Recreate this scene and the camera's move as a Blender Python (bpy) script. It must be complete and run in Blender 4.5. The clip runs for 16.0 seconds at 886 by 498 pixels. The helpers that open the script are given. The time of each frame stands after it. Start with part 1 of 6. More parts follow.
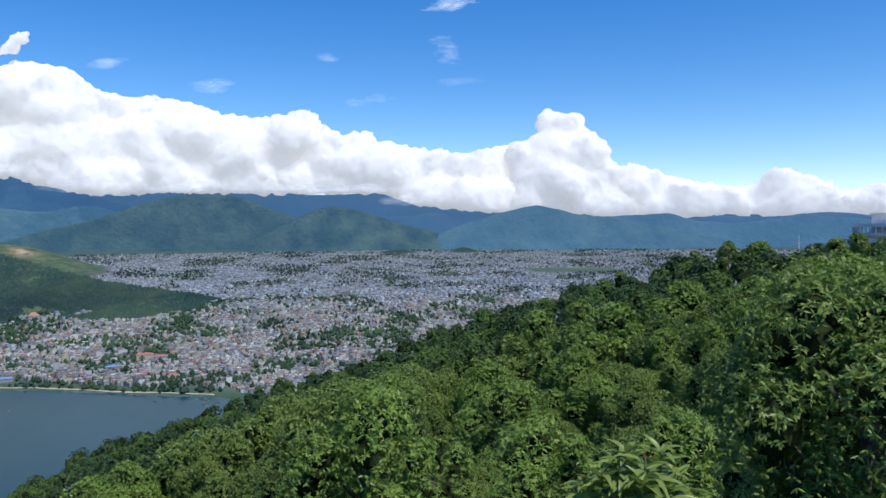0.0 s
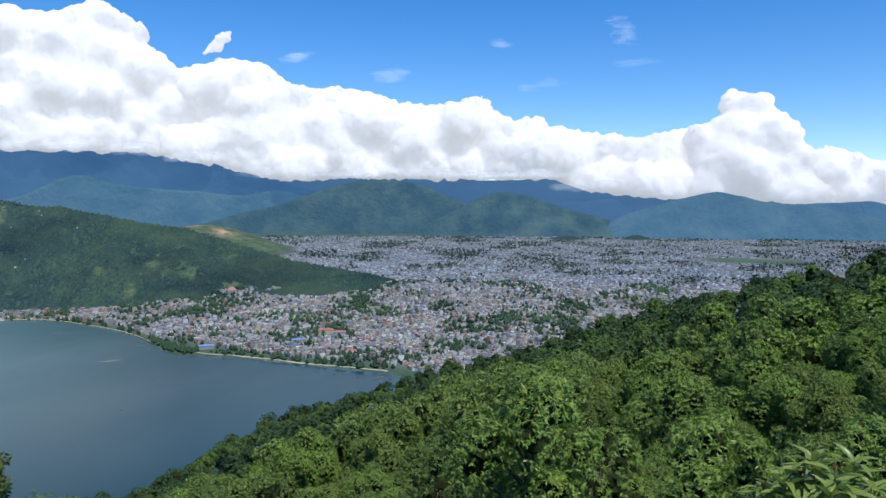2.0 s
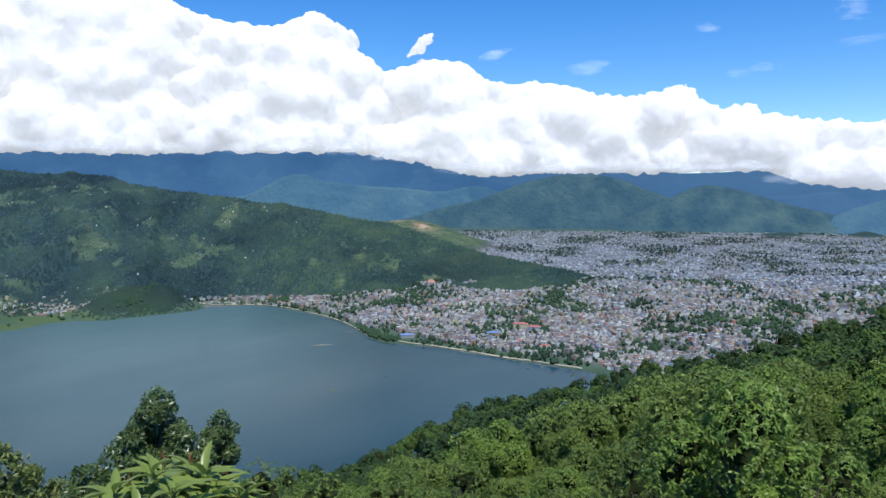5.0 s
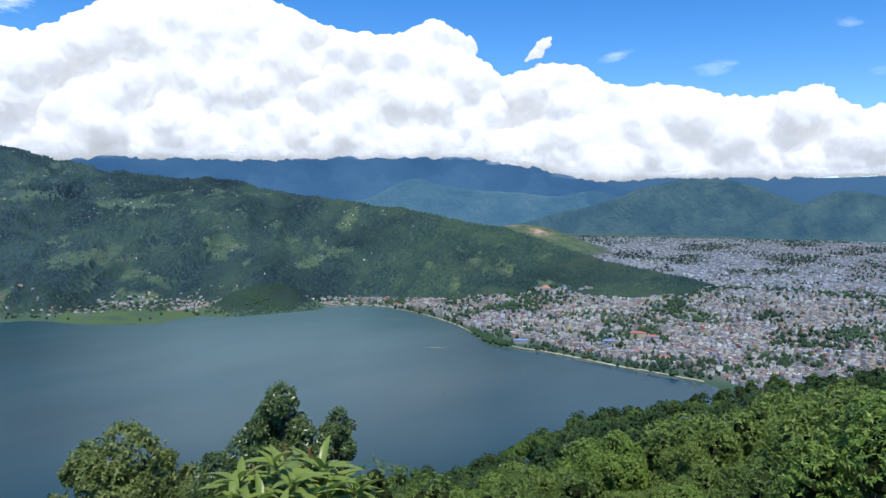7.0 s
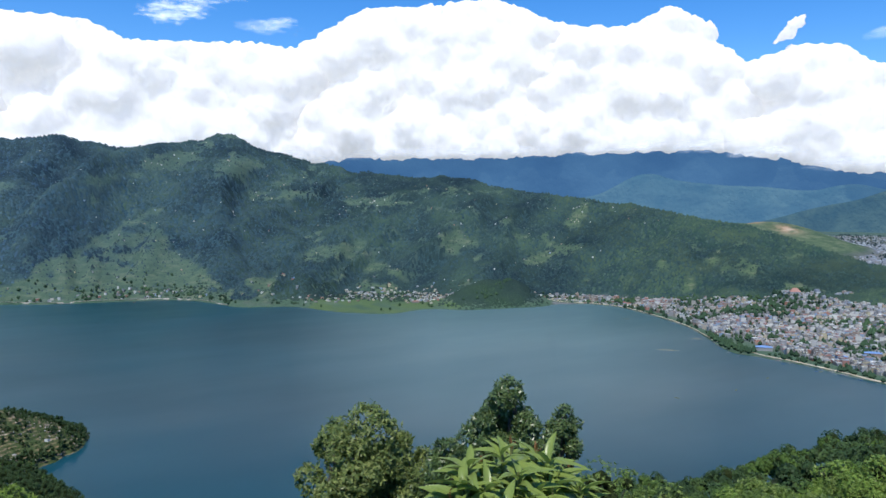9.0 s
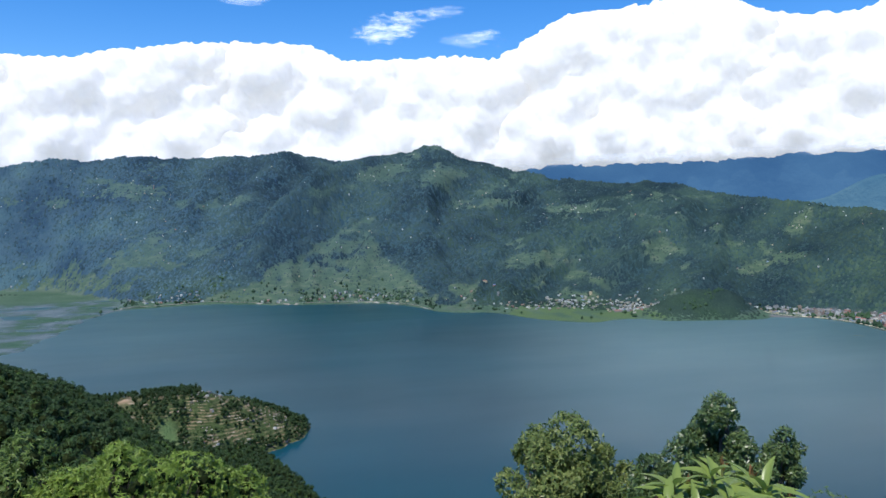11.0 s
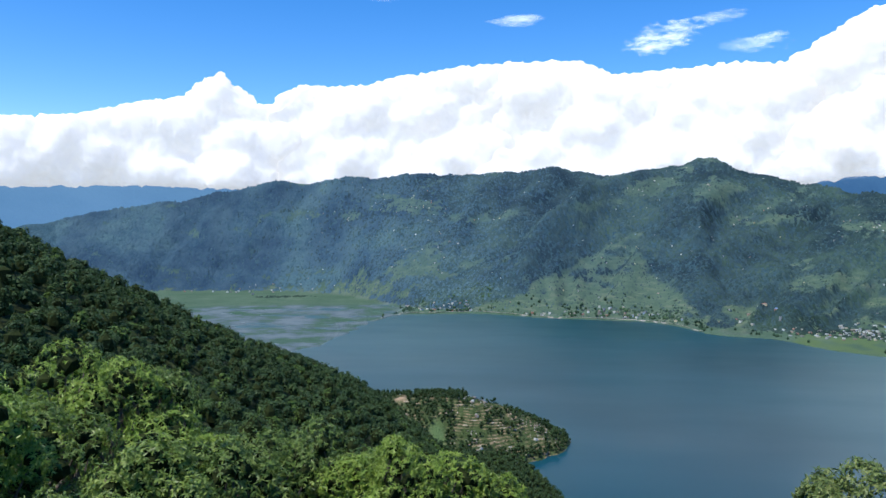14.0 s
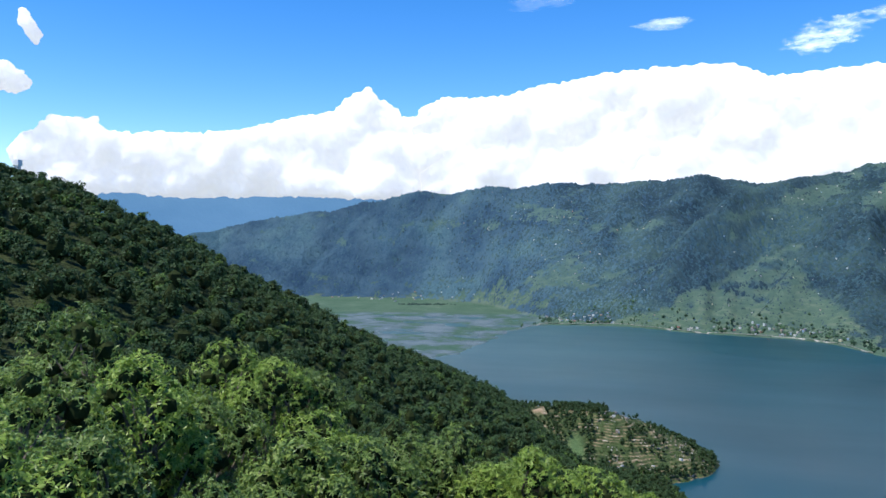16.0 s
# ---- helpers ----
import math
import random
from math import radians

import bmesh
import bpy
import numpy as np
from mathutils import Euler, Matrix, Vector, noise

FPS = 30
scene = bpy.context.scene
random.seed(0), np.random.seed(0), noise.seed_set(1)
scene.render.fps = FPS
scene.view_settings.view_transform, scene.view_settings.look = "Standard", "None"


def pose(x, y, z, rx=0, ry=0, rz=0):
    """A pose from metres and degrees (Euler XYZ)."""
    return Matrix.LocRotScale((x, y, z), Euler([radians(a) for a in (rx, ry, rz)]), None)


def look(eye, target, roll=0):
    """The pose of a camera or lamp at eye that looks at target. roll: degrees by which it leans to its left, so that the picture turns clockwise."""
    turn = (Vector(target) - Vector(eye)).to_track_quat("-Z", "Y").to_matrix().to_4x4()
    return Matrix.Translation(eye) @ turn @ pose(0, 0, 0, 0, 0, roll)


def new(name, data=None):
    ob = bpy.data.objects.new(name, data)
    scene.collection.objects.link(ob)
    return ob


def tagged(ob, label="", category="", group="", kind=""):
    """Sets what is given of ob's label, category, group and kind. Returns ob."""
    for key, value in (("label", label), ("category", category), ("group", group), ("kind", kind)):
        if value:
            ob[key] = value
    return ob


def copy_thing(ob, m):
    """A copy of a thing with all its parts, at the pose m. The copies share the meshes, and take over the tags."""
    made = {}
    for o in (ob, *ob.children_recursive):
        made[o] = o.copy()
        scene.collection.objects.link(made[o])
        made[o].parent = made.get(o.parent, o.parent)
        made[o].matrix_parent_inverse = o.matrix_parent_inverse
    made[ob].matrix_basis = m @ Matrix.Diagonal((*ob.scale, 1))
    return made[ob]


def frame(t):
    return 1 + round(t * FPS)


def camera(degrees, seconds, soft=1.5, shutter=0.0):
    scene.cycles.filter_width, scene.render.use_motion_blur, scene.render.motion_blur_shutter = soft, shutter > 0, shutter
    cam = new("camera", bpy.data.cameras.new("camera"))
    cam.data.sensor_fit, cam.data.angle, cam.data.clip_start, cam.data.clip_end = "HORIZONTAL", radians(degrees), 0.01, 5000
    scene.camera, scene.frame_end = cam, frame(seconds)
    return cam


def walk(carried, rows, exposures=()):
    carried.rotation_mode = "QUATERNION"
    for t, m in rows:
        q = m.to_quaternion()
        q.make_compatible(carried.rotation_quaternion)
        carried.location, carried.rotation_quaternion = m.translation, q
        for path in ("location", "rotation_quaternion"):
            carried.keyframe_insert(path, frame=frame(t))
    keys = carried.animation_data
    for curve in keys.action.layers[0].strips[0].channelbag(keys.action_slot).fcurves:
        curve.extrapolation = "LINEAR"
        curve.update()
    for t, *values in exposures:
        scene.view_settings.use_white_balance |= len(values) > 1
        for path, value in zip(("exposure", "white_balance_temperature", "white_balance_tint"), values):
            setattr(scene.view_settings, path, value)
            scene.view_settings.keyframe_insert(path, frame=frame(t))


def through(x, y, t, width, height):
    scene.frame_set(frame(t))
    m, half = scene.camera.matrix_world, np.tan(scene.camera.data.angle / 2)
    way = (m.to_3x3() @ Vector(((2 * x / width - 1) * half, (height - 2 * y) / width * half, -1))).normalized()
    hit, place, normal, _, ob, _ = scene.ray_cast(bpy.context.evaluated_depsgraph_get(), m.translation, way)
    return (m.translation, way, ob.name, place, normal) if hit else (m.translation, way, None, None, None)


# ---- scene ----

# ---- camera: one standpoint on the ridge, panning left ----
EYE = 320.0
cam = camera(62.29, 16.0)
TURNS = [  # seconds, heading to the left, tilt, lean
    (0, 0.00, -1.63, 0.44),
    (0.5, 3.09, -1.69, 0.36),
    (1, 6.36, -2.06, 0.17),
    (1.5, 9.89, -2.47, -0.12),
    (2, 13.19, -2.72, -0.22),
    (2.5, 16.24, -3.15, -0.19),
    (3, 19.15, -3.40, -0.23),
    (3.5, 21.67, -3.52, -0.11),
    (4, 24.14, -3.29, -0.07),
    (4.2, 25.05, -3.28, -0.06),
    (6.3, 33.90, -2.85, -0.47),
    (6.5, 34.87, -2.85, -0.57),
    (7, 37.37, -2.83, -0.48),
    (7.5, 40.56, -2.92, -0.46),
    (8, 44.14, -3.06, -0.46),
    (8.5, 49.71, -3.17, -0.36),
    (9, 55.08, -3.19, -0.26),
    (9.5, 59.75, -3.14, -0.31),
    (10, 63.57, -3.01, -0.04),
    (10.2, 65.05, -2.91, 0.19),
    (12.3, 78.90, -2.84, -0.08),
    (12.5, 80.13, -2.92, 0.01),
    (13, 83.48, -2.70, -0.17),
    (13.5, 87.45, -2.02, -0.17),
    (14, 91.18, -1.50, -0.47),
    (14.5, 94.41, -1.27, -0.81),
    (15, 96.63, -1.07, -1.10),
    (15.5, 99.17, -0.95, -1.03),
    (16, 102.07, -0.87, -0.81),
]
walk(cam, [(t, pose(0, 0, EYE, 90 + tilt, lean, head)) for t, head, tilt, lean in TURNS],
     exposures=((0, 0.02), (4, 0.12), (10, 0.22), (13, 0.32), (16, 0.5)))

# ---- light ----
SUN_SIDE, SUN_HIGH = 222.0, 61.0   # degrees to the left of the first view, and above the horizon
sun = new("sun", bpy.data.lights.new("sun", "SUN"))
sun.data.energy, sun.data.angle, sun.data.color = 4.2, radians(0.53), (1.0, 0.96, 0.9)
sun_way = Vector((-math.sin(radians(SUN_SIDE)) * math.cos(radians(SUN_HIGH)),
                  math.cos(radians(SUN_SIDE)) * math.cos(radians(SUN_HIGH)), math.sin(radians(SUN_HIGH))))
sun.matrix_world = look(sun_way * 3000, (0, 0, 0))
world = bpy.data.worlds.new("sky")
scene.world = world
world.use_nodes = True
wn = world.node_tree.nodes
sky = wn.new("ShaderNodeTexSky")
sky.sky_type = "NISHITA"
sky.sun_disc = False
sky.sun_elevation, sky.sun_rotation = radians(SUN_HIGH), radians(-SUN_SIDE)
sky.altitude, sky.air_density, sky.dust_density, sky.ozone_density = 1100, 1.0, 0.2, 3.0
deep = wn.new("ShaderNodeHueSaturation")
deep.inputs["Saturation"].default_value = 1.38
deep.inputs["Hue"].default_value = 0.508
world.node_tree.links.new(sky.outputs[0], deep.inputs["Color"])
world.node_tree.links.new(deep.outputs[0], wn["Background"].inputs[0])
wn["Background"].inputs[1].default_value = 0.162


# ---- material helpers ----
class Mat:
    """A node material with a few shorthands."""

    def __init__(self, name, rough=0.8):
        self.m = bpy.data.materials.new(name)
        self.m.use_nodes = True
        self.t = self.m.node_tree
        self.b = self.t.nodes["Principled BSDF"]
        self.b.inputs["Roughness"].default_value = rough
        self.geo = self.t.nodes.new("ShaderNodeNewGeometry")

    def node(self, kind, **sets):
        n = self.t.nodes.new(kind)
        for k, v in sets.items():
            n.inputs[k].default_value = v
        return n

    def link(self, a, b):
        self.t.links.new(a, b)

    def noise(self, scale, detail=4.0, rough=0.55, at=None):
        n = self.node("ShaderNodeTexNoise", Scale=scale, Detail=detail, Roughness=rough)
        self.link(at or self.geo.outputs["Position"], n.inputs["Vector"])
        return n.outputs["Fac"]

    def stretched(self, sx, sy, sz):
        n = self.t.nodes.new("ShaderNodeMapping")
        n.inputs["Scale"].default_value = (sx, sy, sz)
        self.link(self.geo.outputs["Position"], n.inputs["Vector"])
        return n.outputs[0]

    def ramp(self, fac, stops, hard=False):
        n = self.t.nodes.new("ShaderNodeValToRGB")
        n.color_ramp.interpolation = "CONSTANT" if hard else "LINEAR"
        while len(n.color_ramp.elements) < len(stops):
            n.color_ramp.elements.new(0.5)
        for e, (p, c) in zip(n.color_ramp.elements, stops):
            e.position = p
            e.color = (*c, 1) if len(c) == 3 else c
        self.link(fac, n.inputs[0])
        return n.outputs[0]

    def mix(self, fac, a, b, how="MIX"):
        n = self.t.nodes.new("ShaderNodeMix")
        n.data_type, n.blend_type = "RGBA", how
        for sock, v in ((n.inputs[0], fac), (n.inputs[6], a), (n.inputs[7], b)):
            if isinstance(v, tuple):
                sock.default_value = (*v, 1) if len(v) == 3 else v
            elif isinstance(v, (int, float)):
                sock.default_value = v
            else:
                self.link(v, sock)
        return n.outputs[2]

    def math(self, how, a, b=0.0):
        n = self.t.nodes.new("ShaderNodeMath")
        n.operation = how
        for sock, v in zip(n.inputs, (a, b)):
            if isinstance(v, (int, float)):
                sock.default_value = v
            else:
                self.link(v, sock)
        return n.outputs[0]

    def attr(self, name):
        n = self.t.nodes.new("ShaderNodeAttribute")
        n.attribute_name = name
        return n.outputs["Fac"]

    def island(self):
        return self.geo.outputs["Random Per Island"]

    def each(self):
        return self.t.nodes.new("ShaderNodeObjectInfo").outputs["Random"]

    def color(self, c):
        s = self.b.inputs["Base Color"]
        if isinstance(c, tuple):
            s.default_value = (*c, 1)
        else:
            self.link(c, s)
        return self

    def bump(self, fac, strength, distance):
        n = self.node("ShaderNodeBump", Strength=strength, Distance=distance)
        self.link(fac, n.inputs["Height"])
        self.link(n.outputs[0], self.b.inputs["Normal"])
        return self

    def set(self, **kw):
        for k, v in kw.items():
            self.b.inputs[k.replace("_", " ")].default_value = v
        return self


# ---- mesh helpers ----
def mesh_of(name, verts, faces, mats=(), which=None, smooth=False):
    """A mesh from an n x 3 array and an m x 3 or m x 4 array (or a list of such arrays)."""
    me = bpy.data.meshes.new(name)
    faces = faces if isinstance(faces, list) else [faces]
    verts = np.asarray(verts, np.float32)
    me.vertices.add(len(verts))
    me.vertices.foreach_set("co", verts.ravel())
    loops = np.concatenate([np.asarray(f, np.int32).ravel() for f in faces])
    sizes = np.concatenate([np.full(len(f), np.shape(f)[1], np.int32) for f in faces])
    me.loops.add(len(loops))
    me.loops.foreach_set("vertex_index", loops)
    me.polygons.add(len(sizes))
    me.polygons.foreach_set("loop_start", np.concatenate([[0], np.cumsum(sizes)[:-1]]).astype(np.int32))
    for m in mats:
        me.materials.append(m.m if isinstance(m, Mat) else m)
    if which is not None:
        me.polygons.foreach_set("material_index", np.asarray(which, np.int32))
    me.update(calc_edges=True)
    me.validate()
    me.polygons.foreach_set("use_smooth", np.full(len(me.polygons), smooth))
    return me


def child(name, me, parent, label=""):
    ob = new(name, me)
    ob.parent = parent
    return tagged(ob, label) if label else ob


def part(name, bm, material, parent, label=""):
    me = bpy.data.meshes.new(name)
    bm.to_mesh(me)
    bm.free()
    me.materials.append(material.m)
    return child(name, me, parent, label)


def curve(table, x):
    """Smooth values at x from rows of (x, value)."""
    xs, ys = np.array(table, float).T
    k = np.interp(x, xs, ys)
    for d in (0.4, 0.9):
        k = k + np.interp(np.asarray(x) - d, xs, ys) + np.interp(np.asarray(x) + d, xs, ys)
    return k / 5


def lattice(ix, iy, seed):
    n = (ix.astype(np.int64) * 374761393 + iy.astype(np.int64) * 668265263 + seed * 974634777) & 0x7FFFFFFF
    n = ((n ^ (n >> 13)) * 1274126177) & 0x7FFFFFFF
    n = ((n ^ (n >> 16)) * 461845907) & 0x7FFFFFFF
    return (n & 0xFFFFF) / 0xFFFFF


def noise2(x, y, seed=0):
    """Value noise, 0 to 1."""
    ix, iy = np.floor(x), np.floor(y)
    fx, fy = x - ix, y - iy
    fx, fy = fx * fx * (3 - 2 * fx), fy * fy * (3 - 2 * fy)
    a, b = lattice(ix, iy, seed), lattice(ix + 1, iy, seed)
    c, d = lattice(ix, iy + 1, seed), lattice(ix + 1, iy + 1, seed)
    return (a + (b - a) * fx) * (1 - fy) + (c + (d - c) * fx) * fy


def fbm(x, y, seed=0, octaves=4):
    s, w = 0, 0.5
    for k in range(octaves):
        s, x, y, w = s + w * noise2(x, y, seed + k), x * 2.03 + 17.3, y * 2.03 + 5.1, w / 2
    return s / (1 - 0.5 ** octaves)


def xy_of(az, r):
    a = np.radians(az)
    return -r * np.sin(a), r * np.cos(a)


def polar_of(x, y):
    return np.degrees(np.arctan2(-x, y)), np.hypot(x, y)


# ---- the lie of the land: bearings in degrees to the left of the first view ----
SHORE = [(-60, 300), (0, 700), (10, 1250), (16.9, 1450), (23.7, 1552), (29.6, 1688), (33.6, 1750), (34.6, 1840), (35.6, 2010),
         (37, 2130), (39.1, 2283), (41.2, 2436), (43.6, 2504), (46, 2490), (49.0, 2535), (50.6, 2400), (53, 2300), (56.2, 2325),
         (59, 2200), (63.5, 2250), (66.5, 2410), (71.4, 2430), (72.8, 2590), (75.5, 2690), (83, 2700), (88.3, 2823),
         (91.7, 2780), (94.7, 2757), (96.8, 2540), (98.8, 2200), (101.7, 1975), (105, 1850), (125, 1500), (200, 700)]
# far ridge beyond the lake: bearing, distance of its crest, crest as seen above the horizon
RIDGE = [(8, 2700, -12), (12, 2690, -7.5), (14.4, 2680, -6.1), (16.4, 2670, -5.3), (19.0, 2680, -4.62), (22.1, 2720, -4.1), (25.2, 2790, -3.52), (27.8, 2850, -2.65), (30.5, 2920, -1.8),
         (32.6, 2980, -1.22), (35.6, 3040, -0.9), (39.0, 3100, -0.02), (41.0, 3130, 0.42), (44.9, 3230, 0.8), (48.7, 3370, 1.36), (52.5, 3500, 1.9), (55.2, 3580, 2.4), (58.5, 3660, 2.5), (62.0, 3750, 2.82),
         (65.1, 3850, 3.25), (68.4, 3920, 4.2), (70.4, 3970, 4.95), (71.3, 3980, 5.9), (72.2, 3990, 5.05), (73.9, 4000, 4.65), (78.5, 4060, 4.4), (81.0, 4080, 4.75), (83.9, 4090, 4.72),
         (88.2, 4120, 4.38), (91.5, 4140, 4.2), (94.4, 4160, 4.35), (96.2, 4180, 4.0), (98.1, 4200, 4.4), (101.7, 4230, 3.5), (104.6, 4250, 3.55), (105.8, 4270, 3.2),
         (108, 4300, 2.6), (111.2, 4350, 2.05), (114.4, 4360, 1.35), (118.6, 4370, 0.6), (122.5, 4380, -0.3), (128, 4400, -2.0), (140, 4400, -4.0)]
FOOT = [(12, 2630), (16.4, 2610), (19.0, 2470), (22.5, 2390), (26.1, 2420), (28.3, 2500), (30.5, 2430), (32.7, 2390), (37.4, 2560), (41, 2650), (45, 2690), (49, 2600), (52, 2420),
        (54, 2560), (58, 2750), (62, 2700), (66, 2550), (72, 2560), (75.5, 2710), (83, 2725), (88.3, 2840), (92, 2860), (95, 3050),
        (99, 3560), (104, 3750), (112, 3850), (140, 3900)]
# near hill: bearing, distance of its visible brow, brow (tree tops) as seen above the horizon
BROW = [(-180, 60, 2), (-60, 90, 2.0), (-40, 100, 0.2), (-30, 120, -0.9), (-24, 135, -1.6), (-17, 150, -2.6), (-11.6, 160, -4.1), (-5.1, 170, -6.1), (1.1, 175, -7.9),
        (6.4, 180, -10.2), (12.5, 185, -11.4), (16.7, 190, -12.7), (20.7, 195, -14.2), (24, 200, -14.5), (26.4, 205, -15.3),
        (29.5, 205, -16.3), (31.6, 205, -17.8), (36.4, 205, -19.7), (40.5, 200, -19.8), (44.2, 200, -20.2), (50, 200, -23.5),
        (60, 200, -27), (74, 260, -27), (79, 480, -25.5), (81.5, 600, -23.2), (84, 650, -21.6), (88, 690, -19.0), (92, 690, -16.0), (95.9, 660, -12.9),
        (99, 590, -11.1), (102.2, 560, -9.7), (105.7, 520, -8.6), (110.2, 480, -6.4), (114.5, 450, -4.1), (119, 435, -1.6),
        (122.6, 425, 0.4), (125, 420, 1.3), (128.2, 415, 3.0), (131.3, 415, 3.9), (134, 415, 4.5), (150, 380, 6), (180, 60, 2)]
# where the wooded slope below the brow meets the water or the headland
SHELF = [(70, 420), (76, 520), (79, 770), (80.35, 818), (82, 885), (83.5, 968), (85, 1030), (87, 1050), (90, 1040), (95, 990), (99, 800), (110, 700)]
RIDGE_R, RIDGE_E = [(a, r) for a, r, e in RIDGE], [(a, e) for a, r, e in RIDGE]
BROW_R, BROW_E = [(a, r) for a, r, e in BROW], [(a, e) for a, r, e in BROW]
KNOLLS = [(28.6, 3370.0, 42, 200), (32.2, 3450.0, 104, 270), (-1.6, 4010.0, 30, 70), (3.5, 4050.0, 16, 90), (52.6, 2450.0, 54, 86), (69.2, 2475.0, 20, 42), (49.6, 2510.0, 66, 85)]   # bearing, distance, height, width
CROWN = 7.0   # height of the woods on the near hill


CLIMB = 0.0011


def stretch(az, r):
    """Valley floor squeezed and raised to fit the camera's view, meeting the far hills."""
    k = np.maximum(r - np.maximum(1800, curve(SHORE, az) + 90), 0)
    return r + CLIMB * k * k


def plain(az, r):
    return EYE * (1 - r / stretch(az, r)) * np.clip((50 - az) / 7, 0, 1) + np.clip((az - 43) / 7, 0, 1) * np.clip((r - 2300) * 0.012, 0, 6)


def near_hill(az, r):
    rb, eb = curve(BROW_R, az), curve(BROW_E, az)
    e0 = np.degrees(np.arctan(np.tan(np.radians(eb)) - CROWN / rb))
    u = np.clip(1 - r / rb, 0, 1)
    low = np.minimum(e0 - 4, -33.0)
    e = e0 + (low - e0) * u ** 2.2
    z = EYE + r * np.tan(np.radians(e)) - 1.55 * np.clip(1 - r / 6, 0, 1)
    zb = EYE + rb * np.tan(np.radians(e0))
    x, y = xy_of(az, r)
    z = z + (fbm(x / 40, y / 40, 3) - 0.5) * np.clip(r / 30 - 0.6, 0, 5)
    fall = np.where((az > 76) & (az < 99), zb / np.maximum(curve(SHELF, az) - rb, 40), 0.72)
    return np.where(r < rb, z, zb - (r - rb) * fall + (fbm(x / 40, y / 40, 3) - 0.5) * 4)


STEP = 3.0


def cape(x, y):
    """The terraced headland that runs out into the lake."""
    ux, uy = 0.34, 0.94
    dx, dy = x + 1135, y - 5
    u, v = dx * ux + dy * uy, -dx * uy + dy * ux
    q = np.where(u > 0, (u / 168) ** 2, (u / 400) ** 2) + (v / 146) ** 2
    h = 53 * (1 - q ** 0.8) + (fbm(x / 70, y / 70, 8) - 0.5) * 26 * np.clip(1.3 - q, 0.15, 1) + (fbm(x / 22, y / 22, 9) - 0.5) * 6
    # cut into steps
    k = h / STEP
    s = np.clip((k - np.floor(k)) * 2.2 - 0.6, 0, 1)
    return np.where(h > 5, (np.floor(k) + 0.25 * (k - np.floor(k)) + 0.75 * s) * STEP, h)


def land(az, r):
    """Height of the ground, and how far it is woodland hill, far hillside, town and marsh (0 to 1)."""
    x, y = xy_of(az, r)
    rs = curve(SHORE, az) + (fbm(x / 60, y / 60, 21) - 0.5) * (26 + 150 * np.clip((az - 94.5) / 2, 0, 1))
    out = r - rs
    low = np.where(out < 0, np.maximum(out * 0.12, -4), np.minimum(out * 0.10, 1.6) + plain(az, r))
    marsh = np.clip((az - 93.5) / 2, 0, 1) * (out > -40) * (r < 3650)
    pools = (fbm(x / 48 + 1.5 * fbm(x / 120, y / 120, 34), y / 170, 31) - 0.35) * 6 + np.clip(1 - out / 45, 0, 1) * 0.9
    low = np.where((marsh > 0.5) & (out > 0), np.clip(pools, -1.0, 0.9) + np.clip((r - 3050) / 150, 0, 2), low)
    # far ridge
    foot, rr, re = curve(FOOT, az), curve(RIDGE_R, az), curve(RIDGE_E, az)
    rr = np.maximum(rr, foot + 60)
    zc = EYE + rr * np.tan(np.radians(re)) + (fbm(az / 2.3, 0 * az, 59) - 0.5) * 52 * np.clip((az - 34) / 10, 0, 1)
    zf = np.maximum(plain(az, foot), 2.0)
    u = (r - foot) / (rr - foot)
    uc = np.clip(u, 0, 1)
    warp = az + 4.5 * (fbm(az / 9, r / 700, 41) - 0.5) + 9.0 * (uc - 0.5) + 4.0 * (fbm(x / 260, y / 260, 63) - 0.5)
    spur = 1 - np.abs(2 * noise2(warp / 5.2, r / 2600, 43) - 1)
    spur2 = 1 - np.abs(2 * noise2(warp / 1.9, r / 900, 47) - 1)
    tall = np.clip((zc - zf) / 500, 0.1, 1)
    rough = (spur - 0.5) * 260 + (spur2 - 0.5) * 170 + (fbm(x / 90, y / 90, 51) - 0.5) * 80 + 150 * np.exp(-((az - 73.5 - 15 * (1 - uc)) / 1.9) ** 2) - 0.4 * 150 * np.exp(-((az - 69.5 - 6 * (1 - uc)) / 3.0) ** 2)
    rough = rough * (1 - 0.6 * np.clip((az - 84) / 10, 0, 1))
    hill = zf + (zc - zf) * (0.75 * uc + 0.25 * uc ** 2) + rough * tall * (uc * (1 - uc)) * 2.4
    hill = np.where(u > 1, zc - (r - rr) * 0.25, hill)
    hill = hill + (fbm(x / 45, y / 45, 57) - 0.5) * 14 * tall
    ridge = (u > 0) & (az > 11) & (az < 142)
    z = np.where(ridge, np.maximum(low, hill), low)
    # two small hills on the valley floor
    for ka, kr, kh, kw in KNOLLS:
        kx, ky = xy_of(ka, kr)
        z = z + kh * np.exp(-((x - kx) ** 2 + (y - ky) ** 2) / kw ** 2)
    nh = near_hill(az, r)
    cp = np.where((az > 60) & (az < 130), cape(x, y), -50)
    z2 = np.maximum(np.maximum(z, nh), cp)
    wood = (nh >= np.maximum(z, cp)) * 1.0
    return z2, wood, ridge * (hill > low) * (1 - wood), marsh * (1 - wood) * (z2 < 8), (cp > np.maximum(z, nh)) * 1.0


